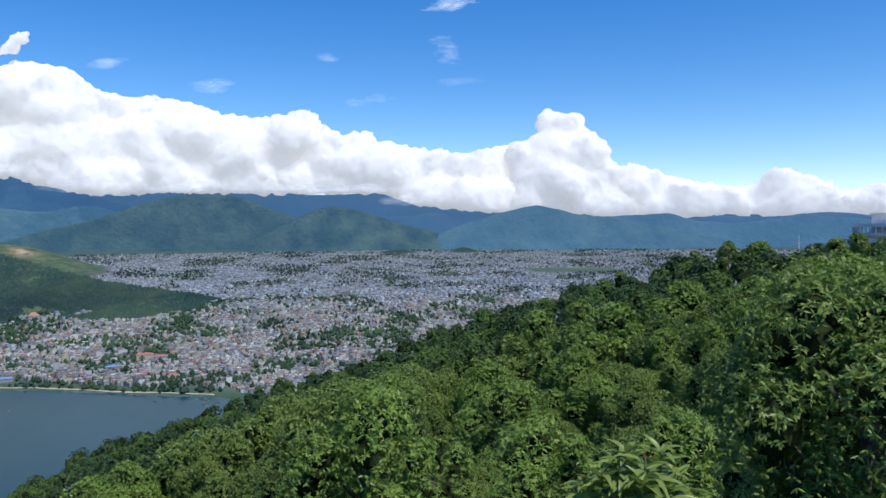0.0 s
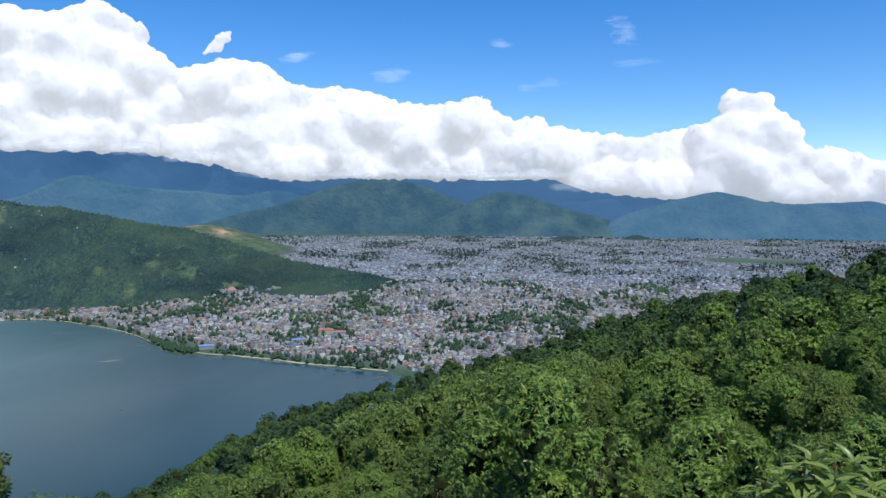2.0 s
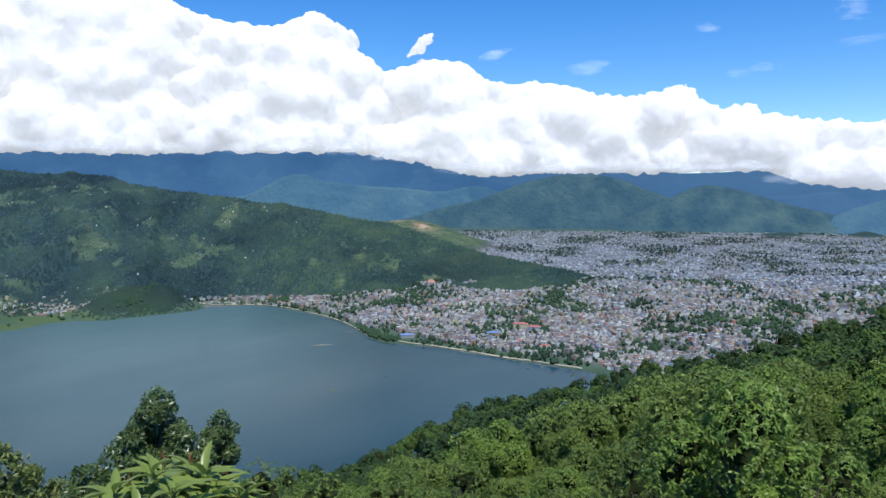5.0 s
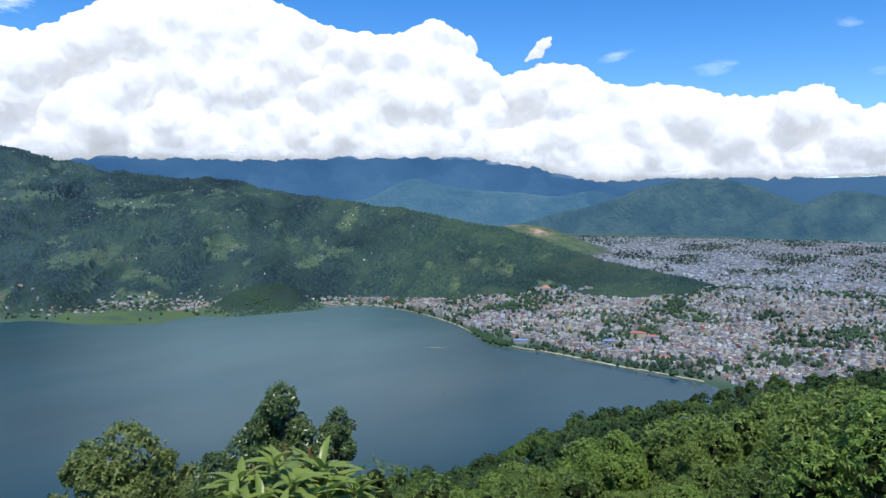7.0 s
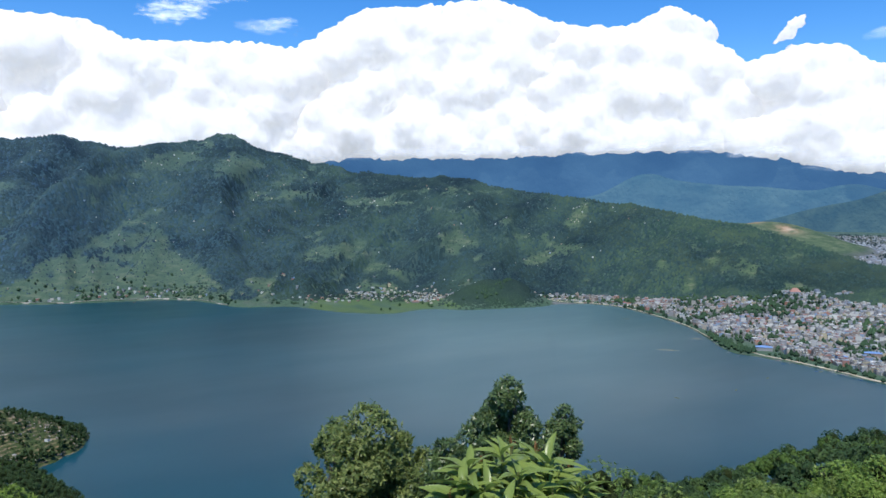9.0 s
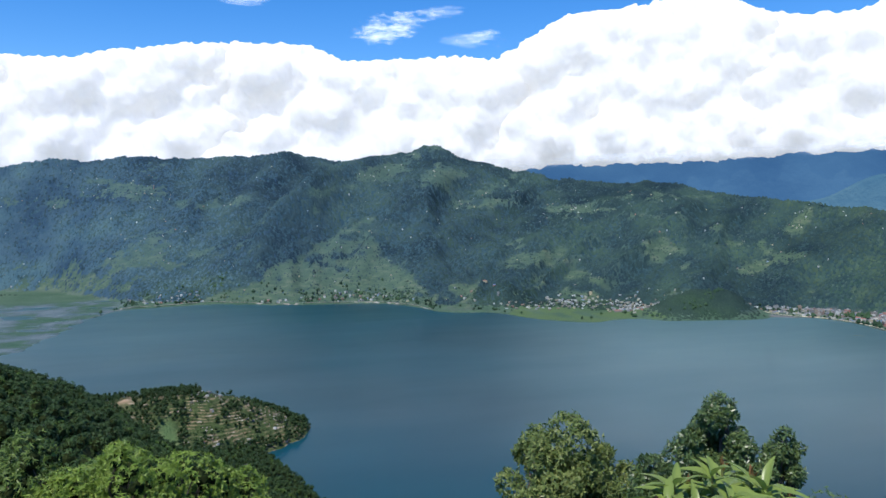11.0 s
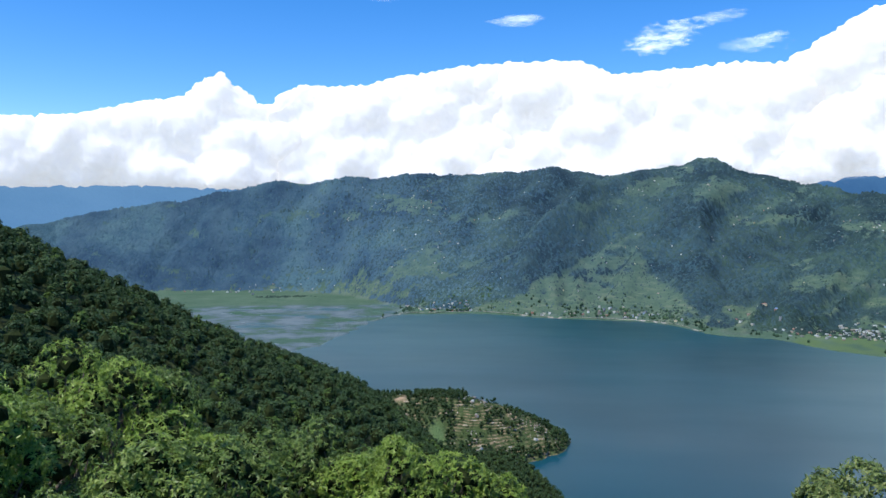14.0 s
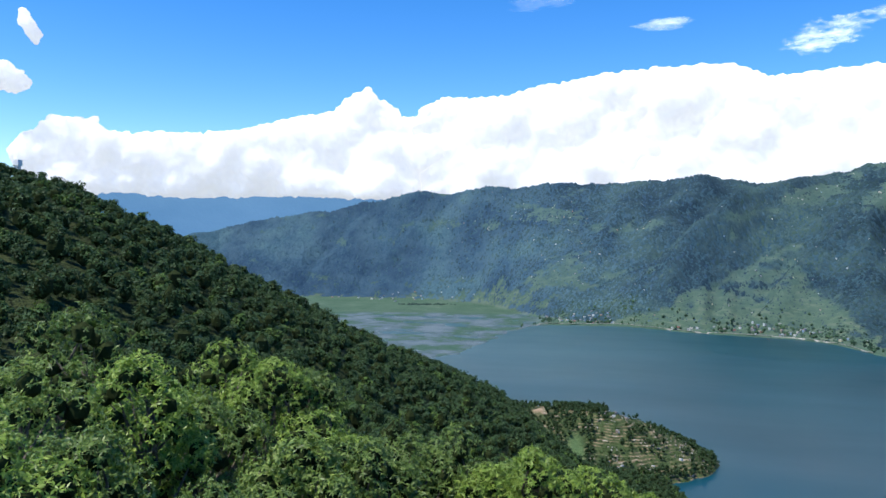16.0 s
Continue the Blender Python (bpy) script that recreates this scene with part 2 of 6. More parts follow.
# clearings on the far hillside: bearing, height above the horizon, half width, half height, lean, strength
CLEARINGS = [(46.0, -3.0, 1.3, 0.7, 0, 1), (53.6, -2.7, 1.8, 0.9, 0, 1), (50.2, -0.9, 2.0, 0.35, 0.1, 0.8), (49.6, -2.2, 1.7, 0.45, -0.2, 0.7), (45.3, -0.9, 1.4, 0.8, -0.5, 1),
             (58.5, 0.1, 3.6, 0.4, 0.1, 0.7), (64.0, -3.3, 2.2, 1.0, 0.1, 1), (46.9, -3.6, 1.4, 0.3, -0.4, 0.8), (33.0, -4.6, 1.4, 0.8, 0, 0.35), (28.3, -5.5, 1.6, 0.5, 0, 1), (34.5, -3.2, 1.6, 0.7, 0.2, 0.35),
             (70.5, 3.3, 1.6, 0.6, 0, 0.8), (74.7, 3.5, 2.2, 0.5, -0.25, 0.9), (94.0, -2.9, 2.6, 0.9, -0.1, 0.9), (91.6, -1.2, 3.2, 0.4, -0.12, 0.6), (87.5, 1.0, 4.0, 0.35, -0.1, 0.55), (100.0, 1.2, 4.0, 0.5, -0.1, 0.5),
             (106.0, 0.2, 3.5, 0.5, -0.15, 0.45), (80.0, 1.9, 2.6, 0.35, -0.15, 0.5), (67.0, 1.2, 1.2, 0.4, 0, 0.6), (97.5, -4.6, 2.2, 0.7, 0, 0.9), (60.5, -5.2, 3.0, 0.5, 0, 0.8), (69.0, -5.9, 1.4, 0.5, 0, 1.2)]


def field_at(az, r):
    """How open the far hillside is (0 woods, 1 fields): one broad grassy flank, clearings and small fields; woods elsewhere."""
    x, y = xy_of(az, r)
    z = land(az, r)[0]
    el = np.degrees(np.arctan((z - EYE) / r))
    wob = 1.2 * (fbm(x / 110, y / 110, 111) - 0.5)
    west = np.interp(-el, [-0.6, 0.7, 2.4, 3.75, 5.06, 6.3], [75.8, 78.1, 81.2, 83.9, 86.2, 89.5]) + wob
    east = np.interp(-el, [-0.6, 0.2, 2.0, 3.3, 5.0, 6.3], [75.6, 75.4, 75.7, 75.0, 72.4, 70.8]) + wob
    patch = np.clip((west - az) * 1.6, 0, 1) * np.clip((az - east) * 1.6, 0, 1) * (el < 0.6)
    ragged = 2.6 * (fbm(x / 75, y / 75, 113) - 0.5)
    for ca, ce, wa, we, lean, much in CLEARINGS:
        d = np.hypot((az - ca) / wa, (el - ce - lean * (az - ca)) / we) + ragged
        patch = np.maximum(patch, much * np.clip(1.5 - d, 0, 1))
    mixed = 0.28 * fbm(x / 240, y / 240, 101) + 0.4 * fbm(az * 0.55, z / 26, 103) + 0.32 * fbm(x / 34, y / 34, 107)
    shore = np.clip((-4.9 - el) / 1.2, 0, 1) * np.clip((az - 50) / 3, 0, 1) * 0.5
    return np.clip((mixed + 0.24 * np.maximum(patch, shore) + 0.045 * np.clip((el - 0.2) / 1.5, 0, 1) - 0.6) / 0.075, 0, 1)


def ground_at(x, y):
    az, r = polar_of(np.asarray(x, float), np.asarray(y, float))
    return land(az, r)[0]


# ---- materials ----
def leaf_mat(name, stops, rough=0.5, through=0.25):
    m = Mat(name, rough)
    c = m.ramp(m.island(), stops)
    if "woodland" not in name or name.startswith("woodland"):
        c = m.mix(m.math("MULTIPLY", m.noise(0.35, 2), 0.4), c, (0.05, 0.095, 0.025))
    m.color(c).set(Specular_IOR_Level=0.12 if name.startswith("woodland") else 0.22)
    lit = m.node("ShaderNodeBsdfTranslucent")
    m.link(m.mix(0.5, c, (0.12, 0.2, 0.03)) if through else c, lit.inputs["Color"])
    add = m.node("ShaderNodeMixShader", Fac=through)
    m.link(m.b.outputs[0], add.inputs[1])
    m.link(lit.outputs[0], add.inputs[2])
    m.link(add.outputs[0], m.t.nodes["Material Output"].inputs["Surface"])
    return m


LEAF_DARK = leaf_mat("broad_leaves_dark", [(0, (0.113, 0.187, 0.042)), (0.6, (0.226, 0.322, 0.071)), (1, (0.411, 0.509, 0.141))], 0.38, 0.42)
LEAF_MID = leaf_mat("broad_leaves", [(0, (0.072, 0.129, 0.028)), (0.6, (0.140, 0.218, 0.047)), (1, (0.243, 0.311, 0.084))], 0.42, 0.28)
LEAF_LIGHT = leaf_mat("young_leaves", [(0, (0.117, 0.214, 0.036)), (0.6, (0.210, 0.329, 0.056)), (1, (0.326, 0.411, 0.096))], 0.45, 0.28)
# Brighter copy of the young leaves: sunlight put into the colour.
LEAF_SUNLIT = leaf_mat("sunlit_young_leaves", [(0, (0.170, 0.280, 0.040)), (0.6, (0.286, 0.414, 0.068)), (1, (0.456, 0.560, 0.128))], 0.38, 0.38)
LEAF_GLOSS = leaf_mat("glossy_leaves", [(0, (0.055, 0.100, 0.034)), (0.6, (0.094, 0.147, 0.048)), (1, (0.176, 0.231, 0.085))], 0.34, 0.25)
LEAF_GLOSS.set(Specular_IOR_Level=0.45)
LEAF_OLIVE = leaf_mat("olive_leaves", [(0, (0.092, 0.140, 0.042)), (0.6, (0.173, 0.224, 0.064)), (1, (0.321, 0.356, 0.120))], 0.38, 0.3)
WOODS = leaf_mat("woodland_leaves", [(0, (0.035, 0.068, 0.025)), (0.5, (0.047, 0.087, 0.029)), (1, (0.069, 0.114, 0.039))], 0.55, 0.12)
WOODS_DARK = leaf_mat("woodland_leaves_dark", [(0, (0.021, 0.044, 0.019)), (0.5, (0.028, 0.056, 0.022)), (1, (0.041, 0.073, 0.029))], 0.55, 0.1)
WOODS_LIGHT = leaf_mat("woodland_leaves_light", [(0, (0.053, 0.102, 0.021)), (0.5, (0.071, 0.127, 0.026)), (1, (0.100, 0.159, 0.037))], 0.55, 0.15)
def ridge_mat(name, stops, tint):
    """Far woods: lighter and darker stands, and a tone for each tree."""
    m = leaf_mat(name, stops, 0.9, 0.0)
    m.b.inputs["Specular IOR Level"].default_value = 0.05
    c = m.b.inputs["Base Color"].links[0].from_socket
    c = m.mix(m.ramp(m.noise(0.0075, 4, 0.6), [(0.4, (0, 0, 0)), (0.66, (0.75, 0.75, 0.75))]), c, tint)
    m.color(m.mix(1.0, c, m.ramp(m.noise(0.0032, 4, 0.6), [(0.36, (0.58, 0.64, 0.76)), (0.5, (0.95, 0.97, 1.0)), (0.64, (1.3, 1.28, 1.12))]), "MULTIPLY"))
    return m


# Haze over the far hillside is put into these tree colours, bluer westward.
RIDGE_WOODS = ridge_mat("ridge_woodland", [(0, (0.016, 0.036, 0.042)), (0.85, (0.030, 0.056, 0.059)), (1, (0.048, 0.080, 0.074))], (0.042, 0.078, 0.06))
BLUE_WOODS = ridge_mat("haze_blue_woodland", [(0, (0.019, 0.042, 0.055)), (0.85, (0.032, 0.061, 0.074)), (1, (0.048, 0.080, 0.088))], (0.046, 0.082, 0.084))
HAZE_WOODS = ridge_mat("hazy_woodland", [(0, (0.032, 0.070, 0.103)), (1, (0.048, 0.092, 0.123))], (0.058, 0.104, 0.13))
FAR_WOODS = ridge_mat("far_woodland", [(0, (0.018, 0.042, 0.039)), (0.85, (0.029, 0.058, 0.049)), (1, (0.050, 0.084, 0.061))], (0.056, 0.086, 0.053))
TOWN_GREEN = ridge_mat("garden_trees", [(0, (0.019, 0.040, 0.029)), (1, (0.039, 0.068, 0.043))], (0.05, 0.095, 0.05))
GROVE_WOODS = ridge_mat("grove_leaves", [(0, (0.012, 0.027, 0.028)), (0.85, (0.021, 0.042, 0.04)), (1, (0.034, 0.06, 0.052))], (0.028, 0.05, 0.045))
# Dark balls inside the crowns: shade between leaves painted as a colour.
CROWN_SHADE = Mat("inner_crown_shade", 1.0)
CROWN_SHADE.color(CROWN_SHADE.ramp(CROWN_SHADE.noise(3.0, 4), [(0.3, (0.012, 0.018, 0.006)), (0.7, (0.03, 0.042, 0.014))])).set(Specular_IOR_Level=0.05)

BARK = Mat("bark", 0.9)
BARK.color(BARK.ramp(BARK.noise(9, 5), [(0.3, (0.05, 0.038, 0.028)), (0.7, (0.17, 0.14, 0.11))])).bump(BARK.noise(14, 4), 0.6, 0.02)

GROUND = Mat("ground", 0.95)
g_soil = GROUND.ramp(GROUND.noise(0.05, 5), [(0.3, (0.02, 0.032, 0.012)), (0.7, (0.042, 0.055, 0.02))])
g_fine = GROUND.noise(0.02, 6, 0.65)
g_grain = GROUND.ramp(GROUND.noise(0.11, 3, 0.7), [(0.3, (0.65, 0.65, 0.65)), (0.7, (1.3, 1.3, 1.3))])
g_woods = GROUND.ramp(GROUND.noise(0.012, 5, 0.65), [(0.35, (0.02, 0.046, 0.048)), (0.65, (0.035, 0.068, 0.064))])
# The hillside turns bluer by bearing: haze put into the ground colour.
g_woods = GROUND.mix(GROUND.attr("haze_tint"), g_woods, GROUND.ramp(g_fine, [(0.4, (0.03, 0.07, 0.098)), (0.65, (0.045, 0.092, 0.118))]))
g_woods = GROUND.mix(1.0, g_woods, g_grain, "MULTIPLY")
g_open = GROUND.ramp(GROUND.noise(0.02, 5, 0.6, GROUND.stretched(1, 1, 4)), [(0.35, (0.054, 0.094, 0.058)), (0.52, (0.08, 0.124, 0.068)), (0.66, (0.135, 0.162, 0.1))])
g_open = GROUND.mix(GROUND.attr("haze_tint"), g_open, GROUND.ramp(g_fine, [(0.4, (0.048, 0.095, 0.092)), (0.65, (0.078, 0.126, 0.108))]))
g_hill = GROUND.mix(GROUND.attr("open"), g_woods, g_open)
g_town = GROUND.ramp(GROUND.noise(0.006, 6, 0.7), [(0.35, (0.05, 0.08, 0.04)), (0.5, (0.13, 0.14, 0.135)), (0.65, (0.2, 0.205, 0.21))])
g_mead = GROUND.ramp(GROUND.noise(0.006, 5, 0.6), [(0.35, (0.054, 0.102, 0.064)), (0.6, (0.076, 0.128, 0.084)), (0.75, (0.12, 0.155, 0.112))])
g_terr = GROUND.ramp(GROUND.noise(0.045, 5, 0.7), [(0.3, (0.036, 0.06, 0.022)), (0.45, (0.065, 0.09, 0.034)), (0.51, (0.13, 0.125, 0.065)), (0.57, (0.22, 0.165, 0.1)), (0.66, (0.42, 0.38, 0.31))])
c = GROUND.mix(GROUND.attr("hillside"), g_town, g_hill)
c = GROUND.mix(GROUND.attr("meadow"), c, g_mead)
g_wet = GROUND.ramp(GROUND.noise(0.008, 6, 0.62), [(0.36, (0.045, 0.1, 0.064)), (0.46, (0.062, 0.112, 0.084)), (0.51, (0.085, 0.125, 0.138)), (0.6, (0.125, 0.165, 0.18))])
c = GROUND.mix(GROUND.attr("wet"), c, g_wet)
t_pos = GROUND.t.nodes.new("ShaderNodeSeparateXYZ")
GROUND.link(GROUND.geo.outputs["Position"], t_pos.inputs[0])
t_band = GROUND.math("FRACT", GROUND.math("DIVIDE", t_pos.outputs[2], STEP))
g_terr = GROUND.mix(GROUND.ramp(t_band, [(0.2, (0, 0, 0)), (0.35, (0.85, 0.85, 0.85)), (0.85, (0.85, 0.85, 0.85)), (0.95, (0, 0, 0))]), g_terr, (0.05, 0.075, 0.028))
c = GROUND.mix(GROUND.attr("terrace"), c, g_terr)
c = GROUND.mix(GROUND.attr("crop"), c, (0.088, 0.142, 0.056))
c = GROUND.mix(GROUND.attr("earth"), c, GROUND.ramp(GROUND.noise(0.03, 4), [(0.35, (0.16, 0.15, 0.08)), (0.5, (0.4, 0.27, 0.18)), (0.7, (0.46, 0.36, 0.27))]))
c = GROUND.mix(GROUND.attr("wood"), c, g_soil)
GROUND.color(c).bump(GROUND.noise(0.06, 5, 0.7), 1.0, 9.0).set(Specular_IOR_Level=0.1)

WATER = Mat("lake_water", 0.3)
w_deep = WATER.ramp(WATER.noise(0.0022, 3, 0.5), [(0.35, (0.002, 0.036, 0.049)), (0.65, (0.003, 0.048, 0.065))])
# a paler water colour painted in for the reflected clouds
w_sheen = WATER.math("MULTIPLY", WATER.attr("cloud_sheen"), WATER.math("ADD", WATER.math("MULTIPLY", WATER.noise(0.0035, 4, 0.6, WATER.stretched(1, 0.4, 1)), 0.7), 0.62))
WATER.color(WATER.mix(w_sheen, w_deep, (0.066, 0.134, 0.146))).set(IOR=1.33, Specular_IOR_Level=0.54, Specular_Tint=(0.72, 0.98, 1.0, 1))
w_wind = WATER.noise(0.003, 4, 0.55, WATER.stretched(1, 0.35, 1))
WATER.link(WATER.ramp(w_wind, [(0.3, (0.27, 0.27, 0.27)), (0.7, (0.38, 0.38, 0.38))]), WATER.b.inputs["Roughness"])

CLOUD = Mat("cumulus", 1.0)
# The emission is painted light that lifts the cloud's shaded sides.
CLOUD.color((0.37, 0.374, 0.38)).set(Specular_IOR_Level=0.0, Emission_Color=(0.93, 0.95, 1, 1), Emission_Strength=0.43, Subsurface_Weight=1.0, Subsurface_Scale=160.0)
CLOUD.b.subsurface_method = "BURLEY"
CLOUD.b.inputs["Subsurface Radius"].default_value = (1.0, 1.0, 1.0)
CLOUD.bump(CLOUD.noise(0.011, 6, 0.62), 0.16, 40.0)


def far_hill_mat(name, dark, light, scale=0.004):
    m = Mat(name, 1.0)
    m.color(m.ramp(m.noise(scale, 7, 0.65), [(0.35, dark), (0.68, light)])).set(Specular_IOR_Level=0.0)
    return m.bump(m.noise(scale * 4, 5, 0.6), 0.8, 40.0)


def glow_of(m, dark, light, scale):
    """Haze before a far range, painted into its emission and varied by noise."""
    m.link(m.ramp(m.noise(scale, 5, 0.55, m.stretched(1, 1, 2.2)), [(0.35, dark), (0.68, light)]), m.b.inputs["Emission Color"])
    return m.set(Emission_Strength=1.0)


# Air haze is put into these hills as a bluish glow.
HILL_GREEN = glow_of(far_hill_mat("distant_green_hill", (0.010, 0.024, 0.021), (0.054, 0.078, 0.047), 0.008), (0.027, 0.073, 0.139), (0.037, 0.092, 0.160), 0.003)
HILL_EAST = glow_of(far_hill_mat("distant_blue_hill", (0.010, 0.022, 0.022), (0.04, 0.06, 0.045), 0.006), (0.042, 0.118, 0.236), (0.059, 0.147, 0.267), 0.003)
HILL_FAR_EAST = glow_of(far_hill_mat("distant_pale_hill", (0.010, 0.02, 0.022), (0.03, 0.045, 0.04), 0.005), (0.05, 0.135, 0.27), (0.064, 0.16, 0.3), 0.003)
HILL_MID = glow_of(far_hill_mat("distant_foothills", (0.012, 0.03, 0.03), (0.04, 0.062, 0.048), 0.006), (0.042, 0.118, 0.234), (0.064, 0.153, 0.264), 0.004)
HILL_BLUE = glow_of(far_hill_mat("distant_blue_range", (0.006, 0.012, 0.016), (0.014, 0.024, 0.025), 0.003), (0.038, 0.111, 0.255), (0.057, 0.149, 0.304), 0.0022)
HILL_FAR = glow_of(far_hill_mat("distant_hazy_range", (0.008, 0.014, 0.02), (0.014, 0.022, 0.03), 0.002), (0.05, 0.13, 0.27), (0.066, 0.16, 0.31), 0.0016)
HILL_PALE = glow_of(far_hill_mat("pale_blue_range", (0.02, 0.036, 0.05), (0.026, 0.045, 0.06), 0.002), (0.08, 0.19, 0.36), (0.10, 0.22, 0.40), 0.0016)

# ---- ground: one sheet round the standpoint, out to the foot of the far ranges ----
AZ = np.concatenate([np.arange(-40, 140.01, 0.3), np.arange(144, 320, 4.0)])
RR = np.concatenate([[0.02, 0.3], np.geomspace(0.8, 800, 130), np.arange(810, 930, 12.0), np.arange(930, 1300, 5.0), [1305], np.arange(1316, 4420, 19.0), [4460, 4520, 4600]])
gaz, gr = np.meshgrid(AZ, RR, indexing="ij")
saz = np.where(gaz > 180, gaz - 360, gaz)
gz, g_wood, g_ridge, g_marsh, g_cape = land(saz, gr)
gx, gy = xy_of(gaz, gr)
na, nr = gaz.shape
idx = np.arange(na * nr).reshape(na, nr)
nxt = np.roll(idx, -1, axis=0)
quads = np.stack([idx[:, :-1], nxt[:, :-1], nxt[:, 1:], idx[:, 1:]], -1).reshape(-1, 4)[:, ::-1]
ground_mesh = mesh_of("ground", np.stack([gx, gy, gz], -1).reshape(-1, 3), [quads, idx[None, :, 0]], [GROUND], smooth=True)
meadow = np.maximum(g_marsh, np.clip(1 - (gr - curve(SHORE, saz) - np.where(saz > 66, -8, 60 + 90 * np.exp(-((saz - 33) / 2.4) ** 2))) / np.where(saz > 66, 14, 60), 0, 1) * (gr > curve(SHORE, saz)) * (1 - g_ridge) * (saz > 5))
meadow = np.maximum(meadow, ((saz > 46.5) & (g_ridge < 0.5) & (g_wood < 0.5)) * 1.0)
foot_, crest_ = curve(FOOT, saz), curve(RIDGE_R, saz)
g_up = np.clip((gr - foot_) / np.maximum(crest_ - foot_, 60), 0, 1)
for ka, kr, kh, kw in KNOLLS:
    kx, ky = xy_of(ka, kr)
    bump_ = np.exp(-((gx - kx) ** 2 + (gy - ky) ** 2) / kw ** 2)
    g_ridge = np.maximum(g_ridge, np.clip(bump_ * 5 - 0.8, 0, 1))
g_ridge = np.where(g_wood > 0.5, 0, g_ridge)
meadow = meadow * (1 - g_ridge)
meadow = np.maximum(meadow, np.exp(-(((saz + 9.8) / 3.4) ** 4) - ((gr - 3240) / 85) ** 2 * 1.5))
earth = np.exp(-((saz - 29.9) / 0.8) ** 2 - ((gr - 3330) / 40) ** 2) * (fbm(gx / 40, gy / 40, 9) > 0.4) + np.exp(-((saz - 32.4) / 0.8) ** 2 - ((gr - 3420) / 30) ** 2)
earth = np.maximum(earth, np.exp(-((saz - 94.4) / 0.5) ** 2 - ((gr - 1165) / 14) ** 2) * g_cape)
flats = (saz > 52.6) & (saz < 65.5) & (g_ridge < 0.5) & (g_wood < 0.5) & (gr > curve(SHORE, saz) + 6)
crop = np.clip(2.2 * np.exp(-((saz - 91.5) / 0.7) ** 2 - ((gr - 1035) / 42) ** 2) - 0.4, 0, 1) * g_cape
crop = np.maximum(crop, flats * np.clip(fbm(np.round(gx / 55), np.round(gy / 40), 131) * 2.2 - 0.5, 0, 0.85))
open_land = field_at(saz, gr)
for ka, kr, kh, kw in KNOLLS[:2] + KNOLLS[5:6]:
    kx, ky = xy_of(ka, kr)
    open_land = np.maximum(open_land, np.clip(3 * np.exp(-((gx - kx) ** 2 + (gy - ky) ** 2) / kw ** 2) - 0.4, 0, 0.9))
for ka, kr, kh, kw in (KNOLLS[4], KNOLLS[6]):
    kx, ky = xy_of(ka, kr)
    open_land = open_land * (1 - np.clip(2.5 * np.exp(-((gx - kx) ** 2 + (gy - ky) ** 2) / kw ** 2), 0, 1))
# the far rim of the plain takes the full painted haze colour
rim = (gr > 4130) & (saz < 40) & (g_wood < 0.5)
g_ridge, open_land = np.where(rim, 1.0, g_ridge), np.where(rim, 1.0, open_land)
for name, val in (("open", open_land), ("crop", crop), ("earth", earth), ("wet", g_marsh * np.clip((3150 - gr) / 80, 0, 1)), ("haze_tint", np.where(rim, 0.95, np.clip((saz - 36) / 55, 0, 0.95) * np.clip(g_up * 2 + 0.3, 0, 1))), ("wood", g_wood), ("hillside", g_ridge), ("meadow", meadow), ("terrace", g_cape)):
    ground_mesh.attributes.new(name, "FLOAT", "POINT").data.foreach_set("value", val.ravel().astype(np.float32))
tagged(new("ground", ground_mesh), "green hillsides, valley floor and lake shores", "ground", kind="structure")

# ---- lake ----
lake_az = np.arange(-5, 128.1, 1.0)
lake_s = np.linspace(0, 1, 40)
la, ls = np.meshgrid(lake_az, lake_s, indexing="ij")
lr = 300 + ls * (np.where(la < 47, 2620, 3700.0) - 300)
lx, ly = xy_of(la, lr)
li = np.arange(la.size).reshape(la.shape)
lake_mesh = mesh_of("lake_water", np.stack([lx, ly, 0 * lx], -1).reshape(-1, 3), np.stack([li[:-1, :-1], li[:-1, 1:], li[1:, 1:], li[1:, :-1]], -1).reshape(-1, 4)[:, ::-1], [WATER])
# cloud reflection is painted pale into the eastern bay and off the marsh
cloud_sheen = np.clip((la - 33) / 11, 0, 1) * np.clip((67 - la) / 11, 0, 1) * np.clip((lr - 850) / 900, 0, 1)
cloud_sheen = np.maximum(cloud_sheen, 0.55 * np.clip((la - 80) / 14, 0, 1) * np.clip((lr - 1200) / 900, 0, 1))
lake_mesh.attributes.new("cloud_sheen", "FLOAT", "POINT").data.foreach_set("value", cloud_sheen.ravel().astype(np.float32))
lake = new("lake_water", lake_mesh)
tagged(lake, "calm dark blue lake water reflecting the sky", "lake", kind="structure")


